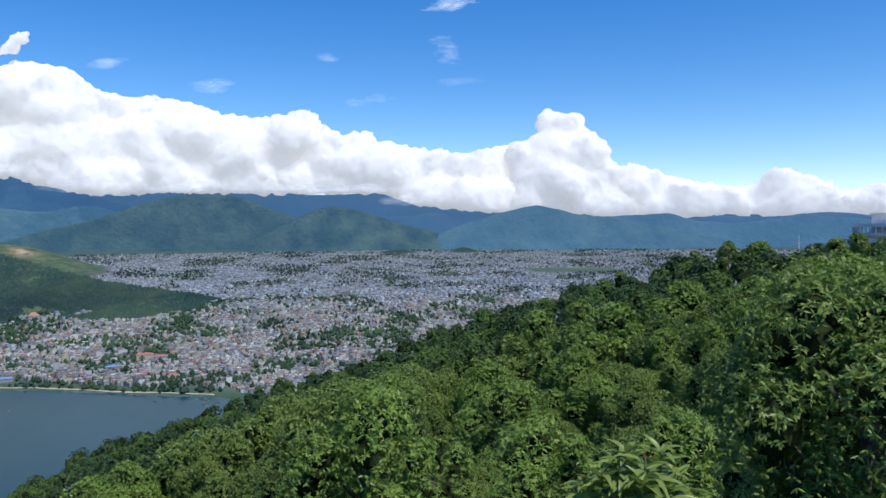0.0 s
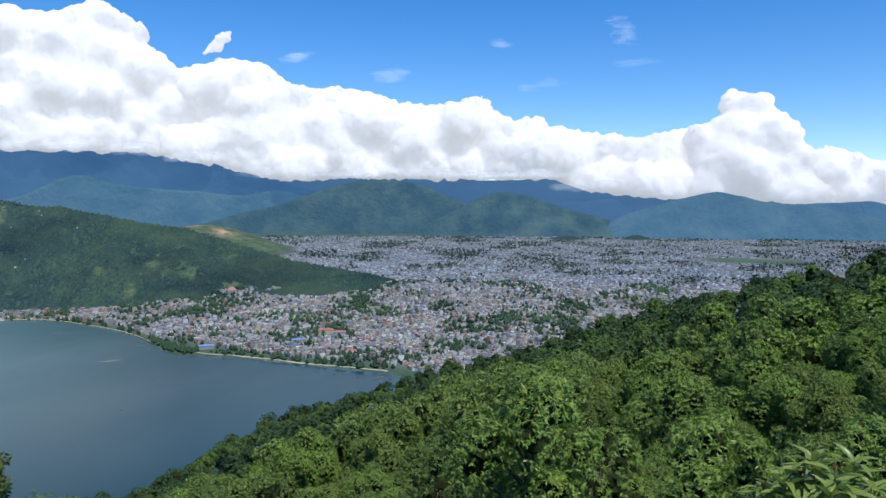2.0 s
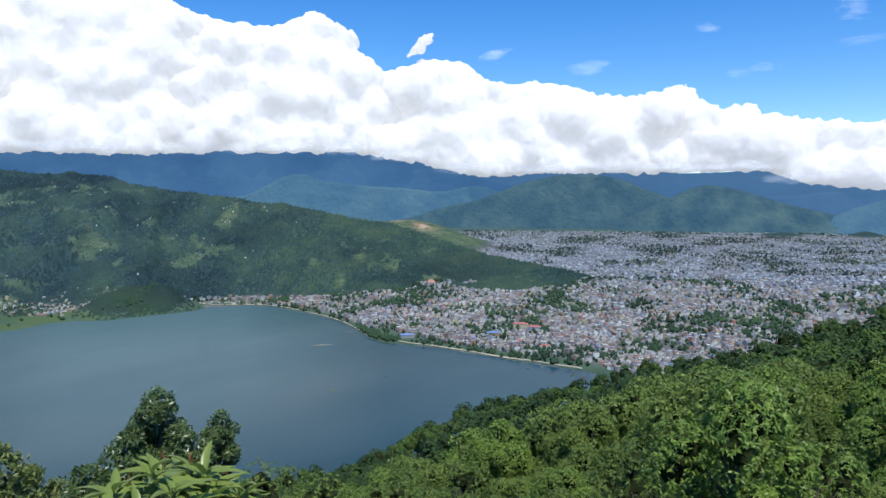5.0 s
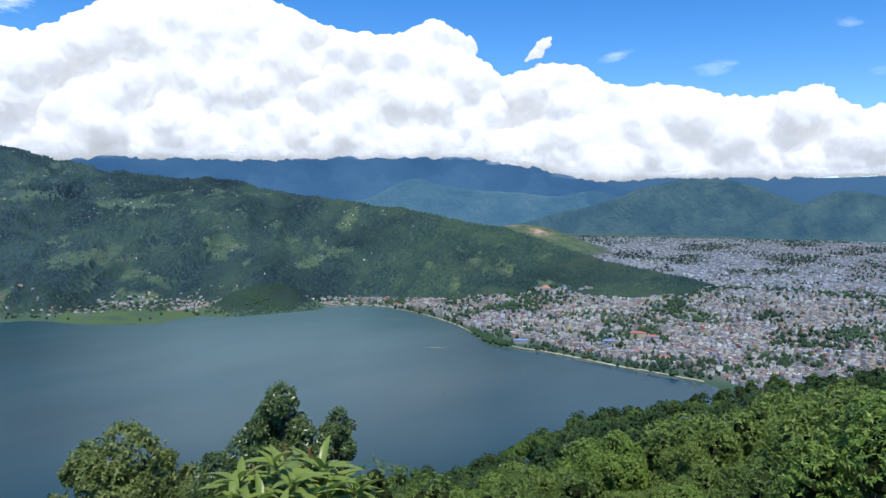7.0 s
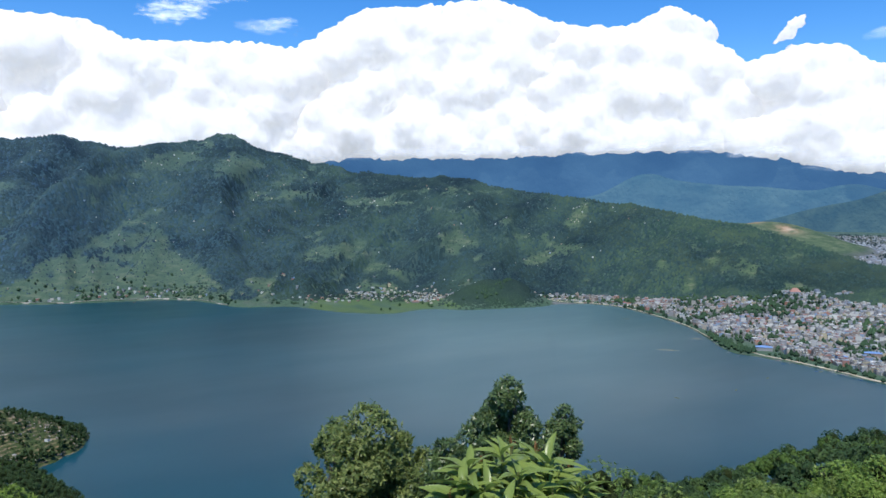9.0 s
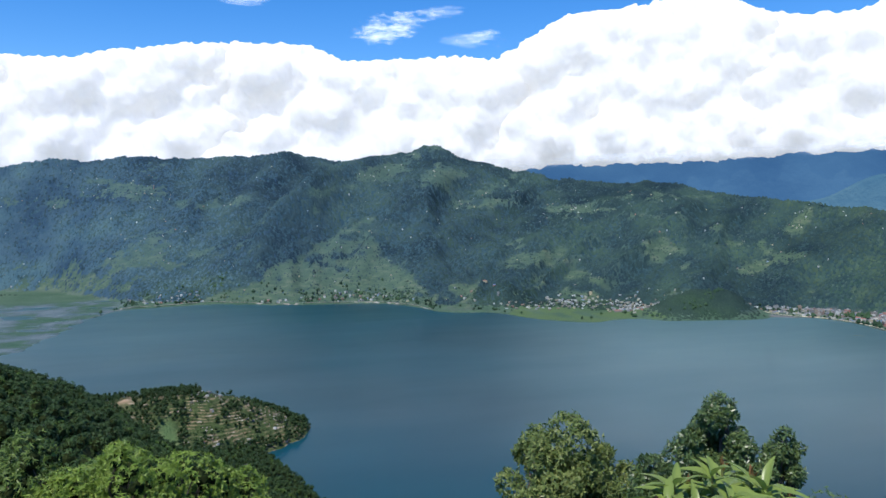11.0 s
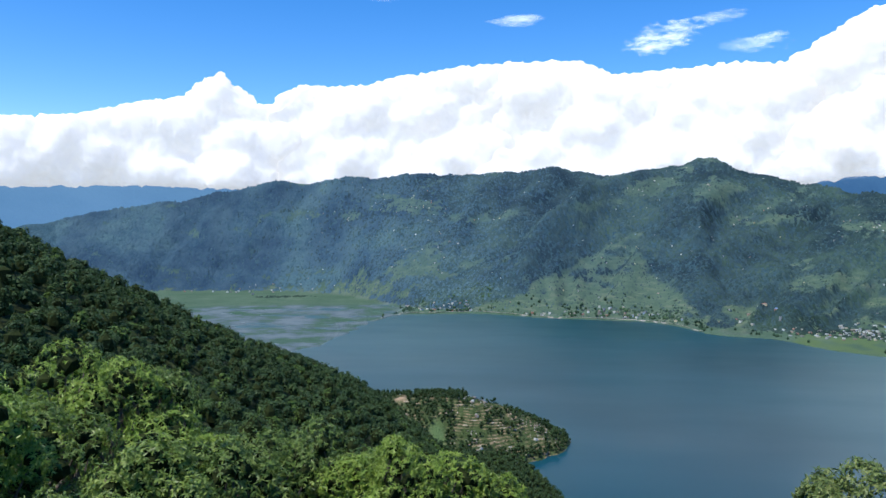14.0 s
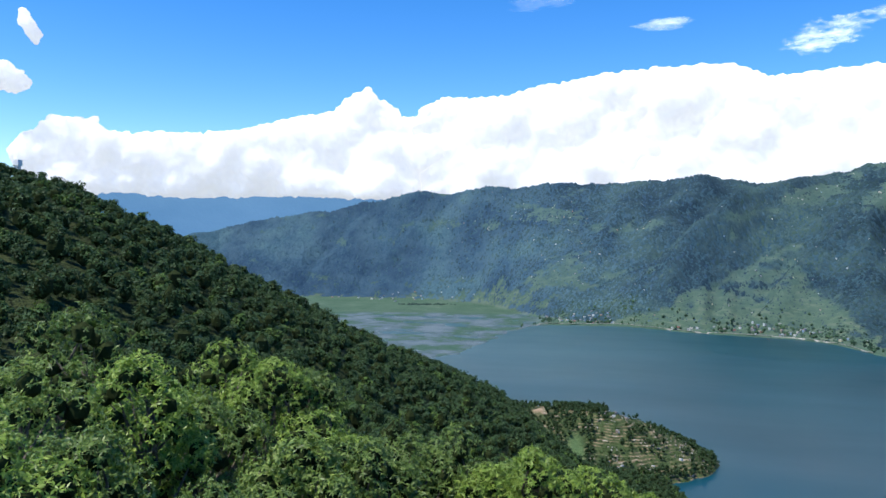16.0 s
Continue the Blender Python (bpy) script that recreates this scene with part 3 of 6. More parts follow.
# ---- far ranges ----
def range_of(name, table, dist, base, mat, label, seed, rough=1.0, deep=290.0):
    """A mountain range: bearing and crest height above the horizon, at a distance; its flank faces the valley."""
    lo, hi = table[0][0], table[-1][0]
    az = np.arange(lo, hi + 0.01, 0.2)
    rows = 26
    el = curve(table, az) + rough * 0.22 * (fbm(az / 1.3, 0 * az, seed) - 0.5)
    v = np.linspace(0, 1, rows)
    a, vv = np.meshgrid(az, v, indexing="ij")
    warp = a + 2 * (fbm(a / 4, vv * 2, seed + 3) - 0.5) + 1.2 * vv
    spur = 1 - np.abs(2 * noise2(warp / 1.7, vv * 1.2, seed + 5) - 1)
    r = dist - deep * (0.7 + 0.6 * fbm(a / 3.0, 0 * a, seed + 9)) * (1 - vv) + (spur - 0.5) * 0.33 * deep * vv * (1 - vv) * 3
    ztop = EYE + dist * np.tan(np.radians(el))[:, None]
    z = base + (ztop - base) * (0.7 * vv + 0.3 * vv ** 2)
    x, y = xy_of(a, r)
    # far side of the ridge
    xb, yb = xy_of(az, np.full(len(az), dist + 60))
    back = np.stack([xb, yb, base + 0 * xb], -1)[:, None, :]
    grid = np.concatenate([np.stack([x, y, z], -1), back], 1)
    n, m = grid.shape[:2]
    i = np.arange(n * m).reshape(n, m)
    q = np.stack([i[:-1, :-1], i[1:, :-1], i[1:, 1:], i[:-1, 1:]], -1).reshape(-1, 4)[:, ::-1]
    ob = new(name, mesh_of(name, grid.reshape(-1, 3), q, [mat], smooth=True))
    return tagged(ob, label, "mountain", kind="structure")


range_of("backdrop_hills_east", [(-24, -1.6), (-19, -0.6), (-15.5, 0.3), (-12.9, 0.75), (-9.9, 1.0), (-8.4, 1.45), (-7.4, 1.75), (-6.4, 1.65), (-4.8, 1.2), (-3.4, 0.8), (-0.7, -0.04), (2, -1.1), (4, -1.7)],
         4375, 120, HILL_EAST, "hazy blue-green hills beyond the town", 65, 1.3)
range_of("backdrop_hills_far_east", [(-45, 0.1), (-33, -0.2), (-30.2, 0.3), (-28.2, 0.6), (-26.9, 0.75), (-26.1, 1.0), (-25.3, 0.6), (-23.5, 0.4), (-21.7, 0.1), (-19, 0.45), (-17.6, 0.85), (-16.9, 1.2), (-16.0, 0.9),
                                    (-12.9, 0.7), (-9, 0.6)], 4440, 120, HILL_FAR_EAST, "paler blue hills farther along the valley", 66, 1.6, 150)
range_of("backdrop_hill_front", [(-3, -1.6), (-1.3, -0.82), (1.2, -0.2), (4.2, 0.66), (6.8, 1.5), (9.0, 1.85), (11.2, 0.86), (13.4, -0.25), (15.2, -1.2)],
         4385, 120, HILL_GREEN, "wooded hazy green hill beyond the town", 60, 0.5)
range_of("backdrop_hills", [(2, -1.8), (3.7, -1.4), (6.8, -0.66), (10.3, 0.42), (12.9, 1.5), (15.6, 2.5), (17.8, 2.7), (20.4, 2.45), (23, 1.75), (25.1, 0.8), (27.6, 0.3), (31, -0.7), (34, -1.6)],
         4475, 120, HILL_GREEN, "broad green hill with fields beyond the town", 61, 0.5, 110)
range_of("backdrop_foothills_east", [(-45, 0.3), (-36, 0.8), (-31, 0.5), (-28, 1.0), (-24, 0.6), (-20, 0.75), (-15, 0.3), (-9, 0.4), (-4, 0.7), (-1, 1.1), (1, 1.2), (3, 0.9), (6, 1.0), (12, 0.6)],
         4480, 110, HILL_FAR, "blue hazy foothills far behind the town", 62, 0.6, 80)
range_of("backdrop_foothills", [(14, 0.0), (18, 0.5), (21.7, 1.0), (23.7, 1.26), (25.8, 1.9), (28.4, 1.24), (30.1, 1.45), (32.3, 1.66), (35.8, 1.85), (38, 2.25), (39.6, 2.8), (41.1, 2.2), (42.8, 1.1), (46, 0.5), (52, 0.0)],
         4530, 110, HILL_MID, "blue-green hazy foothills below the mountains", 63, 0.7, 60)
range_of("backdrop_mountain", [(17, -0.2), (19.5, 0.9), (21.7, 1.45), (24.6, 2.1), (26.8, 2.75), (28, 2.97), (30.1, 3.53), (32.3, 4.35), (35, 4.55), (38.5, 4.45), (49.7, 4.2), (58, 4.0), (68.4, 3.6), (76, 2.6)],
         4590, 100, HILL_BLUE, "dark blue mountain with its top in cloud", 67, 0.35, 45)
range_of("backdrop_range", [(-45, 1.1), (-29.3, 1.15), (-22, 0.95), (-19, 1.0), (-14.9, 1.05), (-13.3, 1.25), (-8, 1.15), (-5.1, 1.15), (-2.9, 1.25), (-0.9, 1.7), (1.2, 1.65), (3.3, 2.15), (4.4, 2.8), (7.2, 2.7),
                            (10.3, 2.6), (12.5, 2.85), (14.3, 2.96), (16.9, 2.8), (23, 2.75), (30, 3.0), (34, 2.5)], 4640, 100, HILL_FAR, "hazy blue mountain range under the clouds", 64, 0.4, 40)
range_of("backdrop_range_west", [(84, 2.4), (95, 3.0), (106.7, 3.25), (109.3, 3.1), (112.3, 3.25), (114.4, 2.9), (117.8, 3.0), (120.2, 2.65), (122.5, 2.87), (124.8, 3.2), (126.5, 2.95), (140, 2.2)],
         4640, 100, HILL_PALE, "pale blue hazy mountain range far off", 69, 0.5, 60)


# ---- clouds ----
CLOUD_TOP = [(-45, 3), (-30.9, 2.95), (-28.9, 2.3), (-26.1, 3.9), (-24.3, 4.4), (-22.8, 2.9), (-20.2, 3.3), (-17.8, 3.4), (-15.4, 4.7), (-12.9, 4.8), (-12, 6.1),
             (-10.4, 8.7), (-7.8, 9.2), (-7.2, 7.1), (-2.1, 5.9), (3.6, 6.6), (5.8, 7.6), (8, 7.2), (10.3, 9.3), (13.9, 8.4), (16.3, 8.7), (20.3, 9.7),
             (24.8, 9.7), (26.5, 11.2), (29.3, 11.5), (33.0, 10.4), (34.5, 11.5), (35.3, 13.3), (38, 14.8), (41.6, 13.4), (46.7, 14.0), (50.9, 15.8), (58, 15.2), (60.9, 15.0), (63.9, 13.5),
             (66.1, 12.0), (70.2, 12.2), (78, 11.8), (80.9, 12.9), (83, 13.0), (88.3, 12.8), (93.2, 12.1), (98.5, 10.9), (102.7, 10.9), (104.2, 9.4),
             (106.9, 9.6), (108, 11.6), (110.3, 9.8), (114.6, 8.8), (119.1, 7.7), (123.1, 7.5), (126.4, 7.2), (128.3, 8.3), (130.5, 8.1), (131.5, 5), (140, 3)]
CLOUD_BASE = [(-45, 0.5), (-29, 0.8), (-17.8, 0.9), (-9.5, 1.2), (-2.9, 1.5), (2.8, 2.1), (4.5, 2.9), (12.3, 2.9), (20.4, 2.9), (26.3, 2.8), (33, 4.2), (37.4, 4.5),
              (50, 4.05), (58.8, 4.0), (66, 3.6), (80, 3.2), (100, 3.0), (112, 3.2), (119, 2.9), (126, 3.0), (140, 2.6)]


def ball(level):
    bm = bmesh.new()
    bmesh.ops.create_icosphere(bm, subdivisions=level, radius=1)
    bm.verts.ensure_lookup_table()
    v = np.array([w.co[:] for w in bm.verts])
    f = np.array([[w.index for w in g.verts] for g in bm.faces])
    bm.free()
    return v, f


BILLOW = bpy.data.textures.new("billow", "CLOUDS")
BILLOW.noise_scale, BILLOW.noise_depth, BILLOW.noise_basis, BILLOW.noise_type = 70.0, 4, "BLENDER_ORIGINAL", "HARD_NOISE"


def soften(ob, voxel):
    """Melts the puffs of a cloud into one skin with a fine billowing surface."""
    skin = ob.modifiers.new("skin", "REMESH")
    skin.mode, skin.voxel_size, skin.use_smooth_shade = "VOXEL", voxel, True
    soft = ob.modifiers.new("soft", "SMOOTH")
    soft.factor, soft.iterations = 0.5, 10
    fine = ob.modifiers.new("fine", "DISPLACE")
    fine.texture, fine.texture_coords, fine.strength, fine.mid_level = BILLOW, "GLOBAL", 46.0, 0.35


BALLS = {k: ball(k) for k in (1, 2, 3, 4)}
rng = np.random.default_rng(5)


def puff(center, rad, level, squash=0.9):
    v, f = BALLS[level]
    p = v * rad * np.array([1, 1, squash])
    q = (p + center) / (rad * 0.55)
    d = np.abs(noise2(q[:, 0] + q[:, 2] * 0.7, q[:, 1] - q[:, 2] * 0.6, 71) - 0.5) + 0.5 * np.abs(noise2(q[:, 0] * 2.3 + q[:, 2] * 1.9, q[:, 1] * 2.3 + q[:, 2], 73) - 0.5)
    return p * (0.86 + 0.55 * d)[:, None] + center, f


def cloud(lo, hi, label):
    vs, fs, n = [], [], 0

    def add(az, el, dist, deg, level):
        nonlocal n
        rad = dist * math.radians(deg)
        x, y = xy_of(az, dist)
        v, f = puff(np.array([x, y, EYE + dist * math.tan(math.radians(el))]), rad, level)
        va, vr = polar_of(v[:, 0], v[:, 1])
        floor = EYE + vr * np.tan(np.radians(curve(CLOUD_BASE, va) - 0.3 + 0.3 * fbm(va / 2.2, vr / 200, 77)))
        v[:, 2] = np.where(v[:, 2] < floor, floor + (v[:, 2] - floor) * 0.06, v[:, 2])
        vs.append(v), fs.append(f + n)
        n += len(v)

    for az in np.arange(lo, hi, 1.15):
        top, base = float(np.interp(az, *np.array(CLOUD_TOP).T)), float(np.interp(az, *np.array(CLOUD_BASE).T))
        el = base + 0.5
        while el < top - 0.5:
            deg = min(rng.uniform(0.9, 2.3), max(0.5, top - el))
            add(az + rng.uniform(-0.5, 0.5), min(el, top - deg * 0.9), 4630 + rng.uniform(-70, 90) + 14 * (el - base), deg, 3)
            el += deg * rng.uniform(0.9, 1.3)
        for _ in range(6):
            deg = rng.uniform(0.2, 0.6)
            a2 = az + rng.uniform(-0.7, 0.7)
            t2 = float(np.interp(a2, *np.array(CLOUD_TOP).T))
            add(a2, t2 - deg * rng.uniform(0.8, 1.6), 4630 + rng.uniform(-120, 60) + 14 * (t2 - base), deg, 2)
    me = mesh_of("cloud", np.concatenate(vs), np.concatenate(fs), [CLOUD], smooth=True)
    ob = new("cloud", me)
    soften(ob, 16.0)
    tagged(ob, label, "cloud", "cumulus clouds", "structure")


for lo, hi in ((-40, -13), (-13, -5), (-5, 12), (12, 33), (33, 48), (48, 66), (66, 87), (87, 104), (104, 131)):
    cloud(lo, hi, "bright white billowing cumulus cloud with grey base")

# stray puffs beside the bank, and thin high wisps
def stray(a0, e0, a1, e1, deg, label):
    """A small cloud drawn out along a line."""
    vs, fs, n = [], [], 0
    for k in range(12):
        q = k / 11
        d = deg * (0.45 + 0.55 * math.sin(math.pi * (0.15 + 0.75 * q))) * rng.uniform(0.8, 1.1)
        x, y = xy_of(a0 + (a1 - a0) * q + rng.uniform(-1, 1) * deg * 0.35, 4650.0)
        v, f = puff(np.array([x, y, EYE + 4650 * math.tan(math.radians(e0 + (e1 - e0) * q + rng.uniform(-1, 1) * deg * 0.25))]), 4650 * math.radians(d), 2)
        vs.append(v), fs.append(f + n)
        n += len(v)
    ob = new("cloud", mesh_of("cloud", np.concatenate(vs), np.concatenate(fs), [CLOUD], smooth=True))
    soften(ob, 11.0)
    tagged(ob, label, "cloud", "cumulus clouds", "structure")


for row in ((29.3, 13.1, 30.9, 11.6, 0.5), (131.9, 14.6, 131.2, 12.9, 0.55), (133.5, 10.6, 132.2, 10.0, 0.9)):
    stray(*row, "small detached white cloud puff")

WISP = Mat("thin_cloud", 1.0)
# Thin cloud glows too: daylight in it is painted as emission.
WISP.color((0.95, 0.96, 0.98)).set(Specular_IOR_Level=0.0, Emission_Color=(0.8, 0.88, 1, 1), Emission_Strength=0.4)
wisp_n = WISP.ramp(WISP.noise(0.0045, 6, 0.65, WISP.stretched(1, 1, 3.5)), [(0.28, (0, 0, 0)), (0.85, (1, 1, 1))])
wisp_a = WISP.math("SUBTRACT", WISP.math("ADD", WISP.math("MULTIPLY", wisp_n, 1.0), WISP.math("MULTIPLY", WISP.attr("fade"), 0.7)), 0.8)
WISP.link(WISP.math("MULTIPLY", WISP.math("MAXIMUM", wisp_a, 0.0), WISP.attr("dense")), WISP.b.inputs["Alpha"])


def wisp(az, el, wide, high, lean, dense, dist=4800.0):
    u, v = np.meshgrid(np.linspace(-1, 1, 25), np.linspace(-1, 1, 9), indexing="ij")
    a, e = az - u * wide / 2, el + v * high / 2 + u * lean / 2
    x, y = xy_of(a, dist)
    z = EYE + dist * np.tan(np.radians(e))
    i = np.arange(u.size).reshape(u.shape)
    q = np.stack([i[:-1, :-1], i[1:, :-1], i[1:, 1:], i[:-1, 1:]], -1).reshape(-1, 4)
    me = mesh_of("wisp", np.stack([x, y, z], -1).reshape(-1, 3), q, [WISP], smooth=True)
    fade = np.clip(1 - u ** 2 - v ** 2, 0, 1)
    for key, val in (("fade", fade), ("dense", dense * 0.8 * np.ones_like(u))):
        me.attributes.new(key, "FLOAT", "POINT").data.foreach_set("value", val.ravel().astype(np.float32))
    tagged(new("wisp_cloud", me), "thin white wisp of cloud", "cloud", "high wisps", "structure")


for row in ((-0.8, 17.0, 7, 2.0, 1.6, 1.3), (-0.3, 13.4, 4.0, 3.0, -0.5, 0.6), (5.8, 9.7, 5.5, 1.4, 0.7, 0.6), (8.8, 13.0, 3, 1.2, -0.4, 0.5), (-1.5, 11.2, 5, 1.0, 0, 0.3),
            (24, 11.8, 4.5, 1.2, 0.8, 0.7), (17.5, 10.6, 5, 1.5, 0, 0.6), (85.6, 15.8, 5, 1.3, 0.1, 1.3), (74.5, 14.2, 10, 3.2, 2.2, 2.2), (67.5, 13.6, 4.5, 1.4, 0.5, 1.5),
            (94, 18, 8, 2.5, 1.2, 0.55), (71, 15.3, 6, 1.4, 0.4, 1.0), (68, 13.2, 8, 1.6, -0.6, 0.9)):
    wisp(*row)
# Low veils added in front of the cloud base to soften its edge.
for k, az in enumerate(np.arange(2, 66, 4.2)):
    wisp(az, float(np.interp(az, *np.array(CLOUD_BASE).T)) + 0.25, 8.5, 1.5, 0.3 * (-1) ** k, 0.9, 4300.0 + 6 * k)


# ---- trees ----
BALLS[0] = (np.array([(1, 0, 0), (-1, 0, 0), (0, 1, 0), (0, -1, 0), (0, 0, 1), (0, 0, -1.0)]),
            np.array([(0, 2, 4), (2, 1, 4), (1, 3, 4), (3, 0, 4), (2, 0, 5), (1, 2, 5), (3, 1, 5), (0, 3, 5)]))


def leaves_at(base, way, up, length, width):
    """Pointed leaves: base points, directions, leaf normals, sizes. Four corners each."""
    way = way / np.linalg.norm(way, axis=-1, keepdims=True)
    side = np.cross(way, up)
    side /= np.linalg.norm(side, axis=-1, keepdims=True) + 1e-9
    length, width = np.asarray(length)[..., None], np.asarray(width)[..., None]
    mid = base + way * length * 0.45
    v = np.stack([base, mid + side * width / 2, base + way * length, mid - side * width / 2], -2)
    return v.reshape(-1, 3)


def slivers_at(base, way, up, length, width):
    """Leaves of three corners, for trees farther off."""
    way = way / np.linalg.norm(way, axis=-1, keepdims=True)
    side = np.cross(way, up)
    side /= np.linalg.norm(side, axis=-1, keepdims=True) + 1e-9
    length, width = np.asarray(length)[..., None], np.asarray(width)[..., None]
    v = np.stack([base - side * width / 2, base + side * width / 2, base + way * length], -2)
    return v.reshape(-1, 3)


def quads_for(n, start=0):
    return np.arange(n * 4).reshape(n, 4) + start


def rand_dirs(rg, shape, lift=0.0):
    d = rg.normal(size=(*shape, 3))
    d[..., 2] += lift
    return d / np.linalg.norm(d, axis=-1, keepdims=True)


def lobes_of(rg, n, wide, high, spread=0.8, fat=(0.16, 0.34)):
    """Centres and radii of the clumps that make a crown of that width and height, its foot at z = 0."""
    c = rand_dirs(rg, (n,), 0.25) * (rg.uniform(0.25, 1, (n, 1)) ** 0.5) * spread
    c[0] = (0, 0, spread * 0.9)
    rad = rg.uniform(*fat, n)
    c = c * [wide / 2, wide / 2, high / 2] + [0, 0, high / 2]
    return c, rad * wide / 2 * 1.15


def crown_mesh(seed, wide, high, n_lobes, n_tufts, per_tuft, length, width, mat, droop=0.5, fine=True, airy=False):
    """A crown of many leaves, set in tufts on the outside of overlapping clumps."""
    rg = np.random.default_rng(seed)
    c, rad = lobes_of(rg, n_lobes, wide, high, 0.9, (0.2, 0.36)) if airy else lobes_of(rg, n_lobes, wide, high) if fine else lobes_of(rg, n_lobes, wide, high, 0.82, (0.2, 0.38))
    # twigs only where no other clump covers them
    which = rg.integers(0, n_lobes, n_tufts * 4)
    d = rand_dirs(rg, (n_tufts * 4,), 0.45 if fine else 0.25)
    far_in = np.linalg.norm((c[which] + d * rad[which][:, None])[:, None] - c[None], axis=2) / rad[None]
    free_ = np.flatnonzero(far_in.min(axis=1) > 0.9)
    free_ = np.resize(free_, n_tufts)
    which, d = which[free_], d[free_]
    tip = c[which] + d * rad[which][:, None] * (rg.uniform(0.6, 1.18, (n_tufts, 1)) if fine else rg.uniform(0.82, 1.1, (n_tufts, 1)))
    turn = rg.uniform(0, 2 * np.pi, (n_tufts, 1)) + np.arange(per_tuft) * 2 * np.pi / per_tuft + rg.normal(0, 0.3, (n_tufts, per_tuft))
    # leaves of a tuft spread like a star round its twig
    a = np.cross(d, rand_dirs(rg, (n_tufts,)))
    a /= np.linalg.norm(a, axis=1, keepdims=True)
    b = np.cross(d, a)
    way = np.cos(turn)[..., None] * a[:, None] + np.sin(turn)[..., None] * b[:, None] + d[:, None] * rg.uniform(0.0, 0.9, (n_tufts, per_tuft, 1))
    way[..., 2] -= droop * rg.uniform(0.2, 1, (n_tufts, per_tuft))
    up = 0.65 * d[:, None] + rg.normal(0, 0.4, (n_tufts, per_tuft, 3)) + [0, 0, 0.5]
    size = rg.uniform(0.7, 1.2, (n_tufts, per_tuft))
    n = n_tufts * per_tuft
    if fine and airy:
        v = leaves_at(np.repeat(tip[:, None], per_tuft, 1), way, up, size * length, size * width)
        return mesh_of("crown", v, quads_for(n), [mat]), c, rad
    v = (leaves_at if fine else slivers_at)(np.repeat(tip[:, None], per_tuft, 1), way, up, size * length, size * width)
    # dark balls stand in for the shade inside the crown
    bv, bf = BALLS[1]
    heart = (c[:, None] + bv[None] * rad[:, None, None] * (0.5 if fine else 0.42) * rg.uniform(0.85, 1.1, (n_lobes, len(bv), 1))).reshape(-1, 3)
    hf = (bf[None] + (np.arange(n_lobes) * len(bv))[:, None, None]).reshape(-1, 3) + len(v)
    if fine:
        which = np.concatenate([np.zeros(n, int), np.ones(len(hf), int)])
        return mesh_of("crown", np.concatenate([v, heart]), [quads_for(n), hf], [mat, CROWN_SHADE], which), c, rad
    which = np.concatenate([np.zeros(n, int), np.ones(len(hf), int)])
    return mesh_of("crown", np.concatenate([v, heart]), np.concatenate([np.arange(n * 3).reshape(n, 3), hf]), [mat, CROWN_SHADE], which), c, rad


def tube(bm, a, b, ra, rb, n=6):
    a, b = Vector(a), Vector(b)
    w = (b - a).normalized()
    s = w.orthogonal().normalized()
    t = w.cross(s)
    rings = []
    for p, r in ((a, ra), (b, rb)):
        rings.append([bm.verts.new(p + (s * math.cos(k * 2 * math.pi / n) + t * math.sin(k * 2 * math.pi / n)) * r) for k in range(n)])
    for k in range(n):
        bm.faces.new((rings[0][k], rings[0][(k + 1) % n], rings[1][(k + 1) % n], rings[1][k]))


def trunk_mesh(seed, height, lift, centres, thick):
    """A tapered trunk with limbs that run out to the clumps."""
    rg = random.Random(seed)
    bm = bmesh.new()
    pts = [Vector((0, 0, -0.6))]
    for k in range(1, 6):
        pts.append(Vector((rg.uniform(-1, 1) * 0.03 * height, rg.uniform(-1, 1) * 0.03 * height, height * 0.86 * k / 5)))
    for k in range(5):
        tube(bm, pts[k], pts[k + 1], thick * (1 - k * 0.16), thick * (1 - (k + 1) * 0.16))
    for c in centres:
        c = Vector(c) + Vector((0, 0, lift))
        z = max(0.25 * height, min(c.z - 0.25 * height, 0.8 * height))
        k = min(int(z / (height * 0.172)), 4)
        start = pts[k].lerp(pts[k + 1], min(1, z / (height * 0.172) - k))
        mid = start.lerp(c, 0.5) + Vector((rg.uniform(-1, 1), rg.uniform(-1, 1), rg.uniform(-0.5, 0.6))) * 0.05 * height
        tube(bm, start, mid, thick * 0.38, thick * 0.24, 5)
        tube(bm, mid, c, thick * 0.24, thick * 0.07, 5)
    me = bpy.data.meshes.new("trunk")
    bm.to_mesh(me)
    bm.free()
    me.materials.append(BARK.m)
    return me


def tree(seed, height, wide, deep, mat, label, lobes=12, tufts=600, per=7, length=0.2, width=0.07, droop=0.5, group="trees on the near hill", fine=True, airy=False):
    """One tree: an Empty at its foot, with a trunk and a crown of leaves."""
    foot = new("tree")
    tagged(foot, label, "tree", group)
    me, c, rad = crown_mesh(seed, wide, deep, lobes, tufts, per, length, width, mat, droop, fine, airy)
    crown = child("crown", me, foot)
    crown.location = (0, 0, height - deep)
    child("trunk", trunk_mesh(seed, height, height - deep, c, 0.035 * height * 0.6), foot)
    return foot


def place_tree(az, r, top_el, wide, deep, mat, label, seed, **kw):
    """A tree whose tip stands at that height above the horizon, rooted in the ground."""
    x, y = xy_of(az, float(r))
    z0 = float(ground_at(x, y)) - 0.2
    height = EYE + r * math.tan(math.radians(top_el)) - z0
    t = tree(seed, height, wide, min(deep, height - 0.3), mat, label, **kw)
    t.matrix_basis = pose(x, y, z0, 0, 0, seed * 37 % 360)
    return t


DARK_L = "broadleaf tree with glossy dark green leaves"
MID_L = "broadleaf tree with dense mid-green foliage on slope"
OLIVE_L = "airy broadleaf tree with dull olive-green leaves"
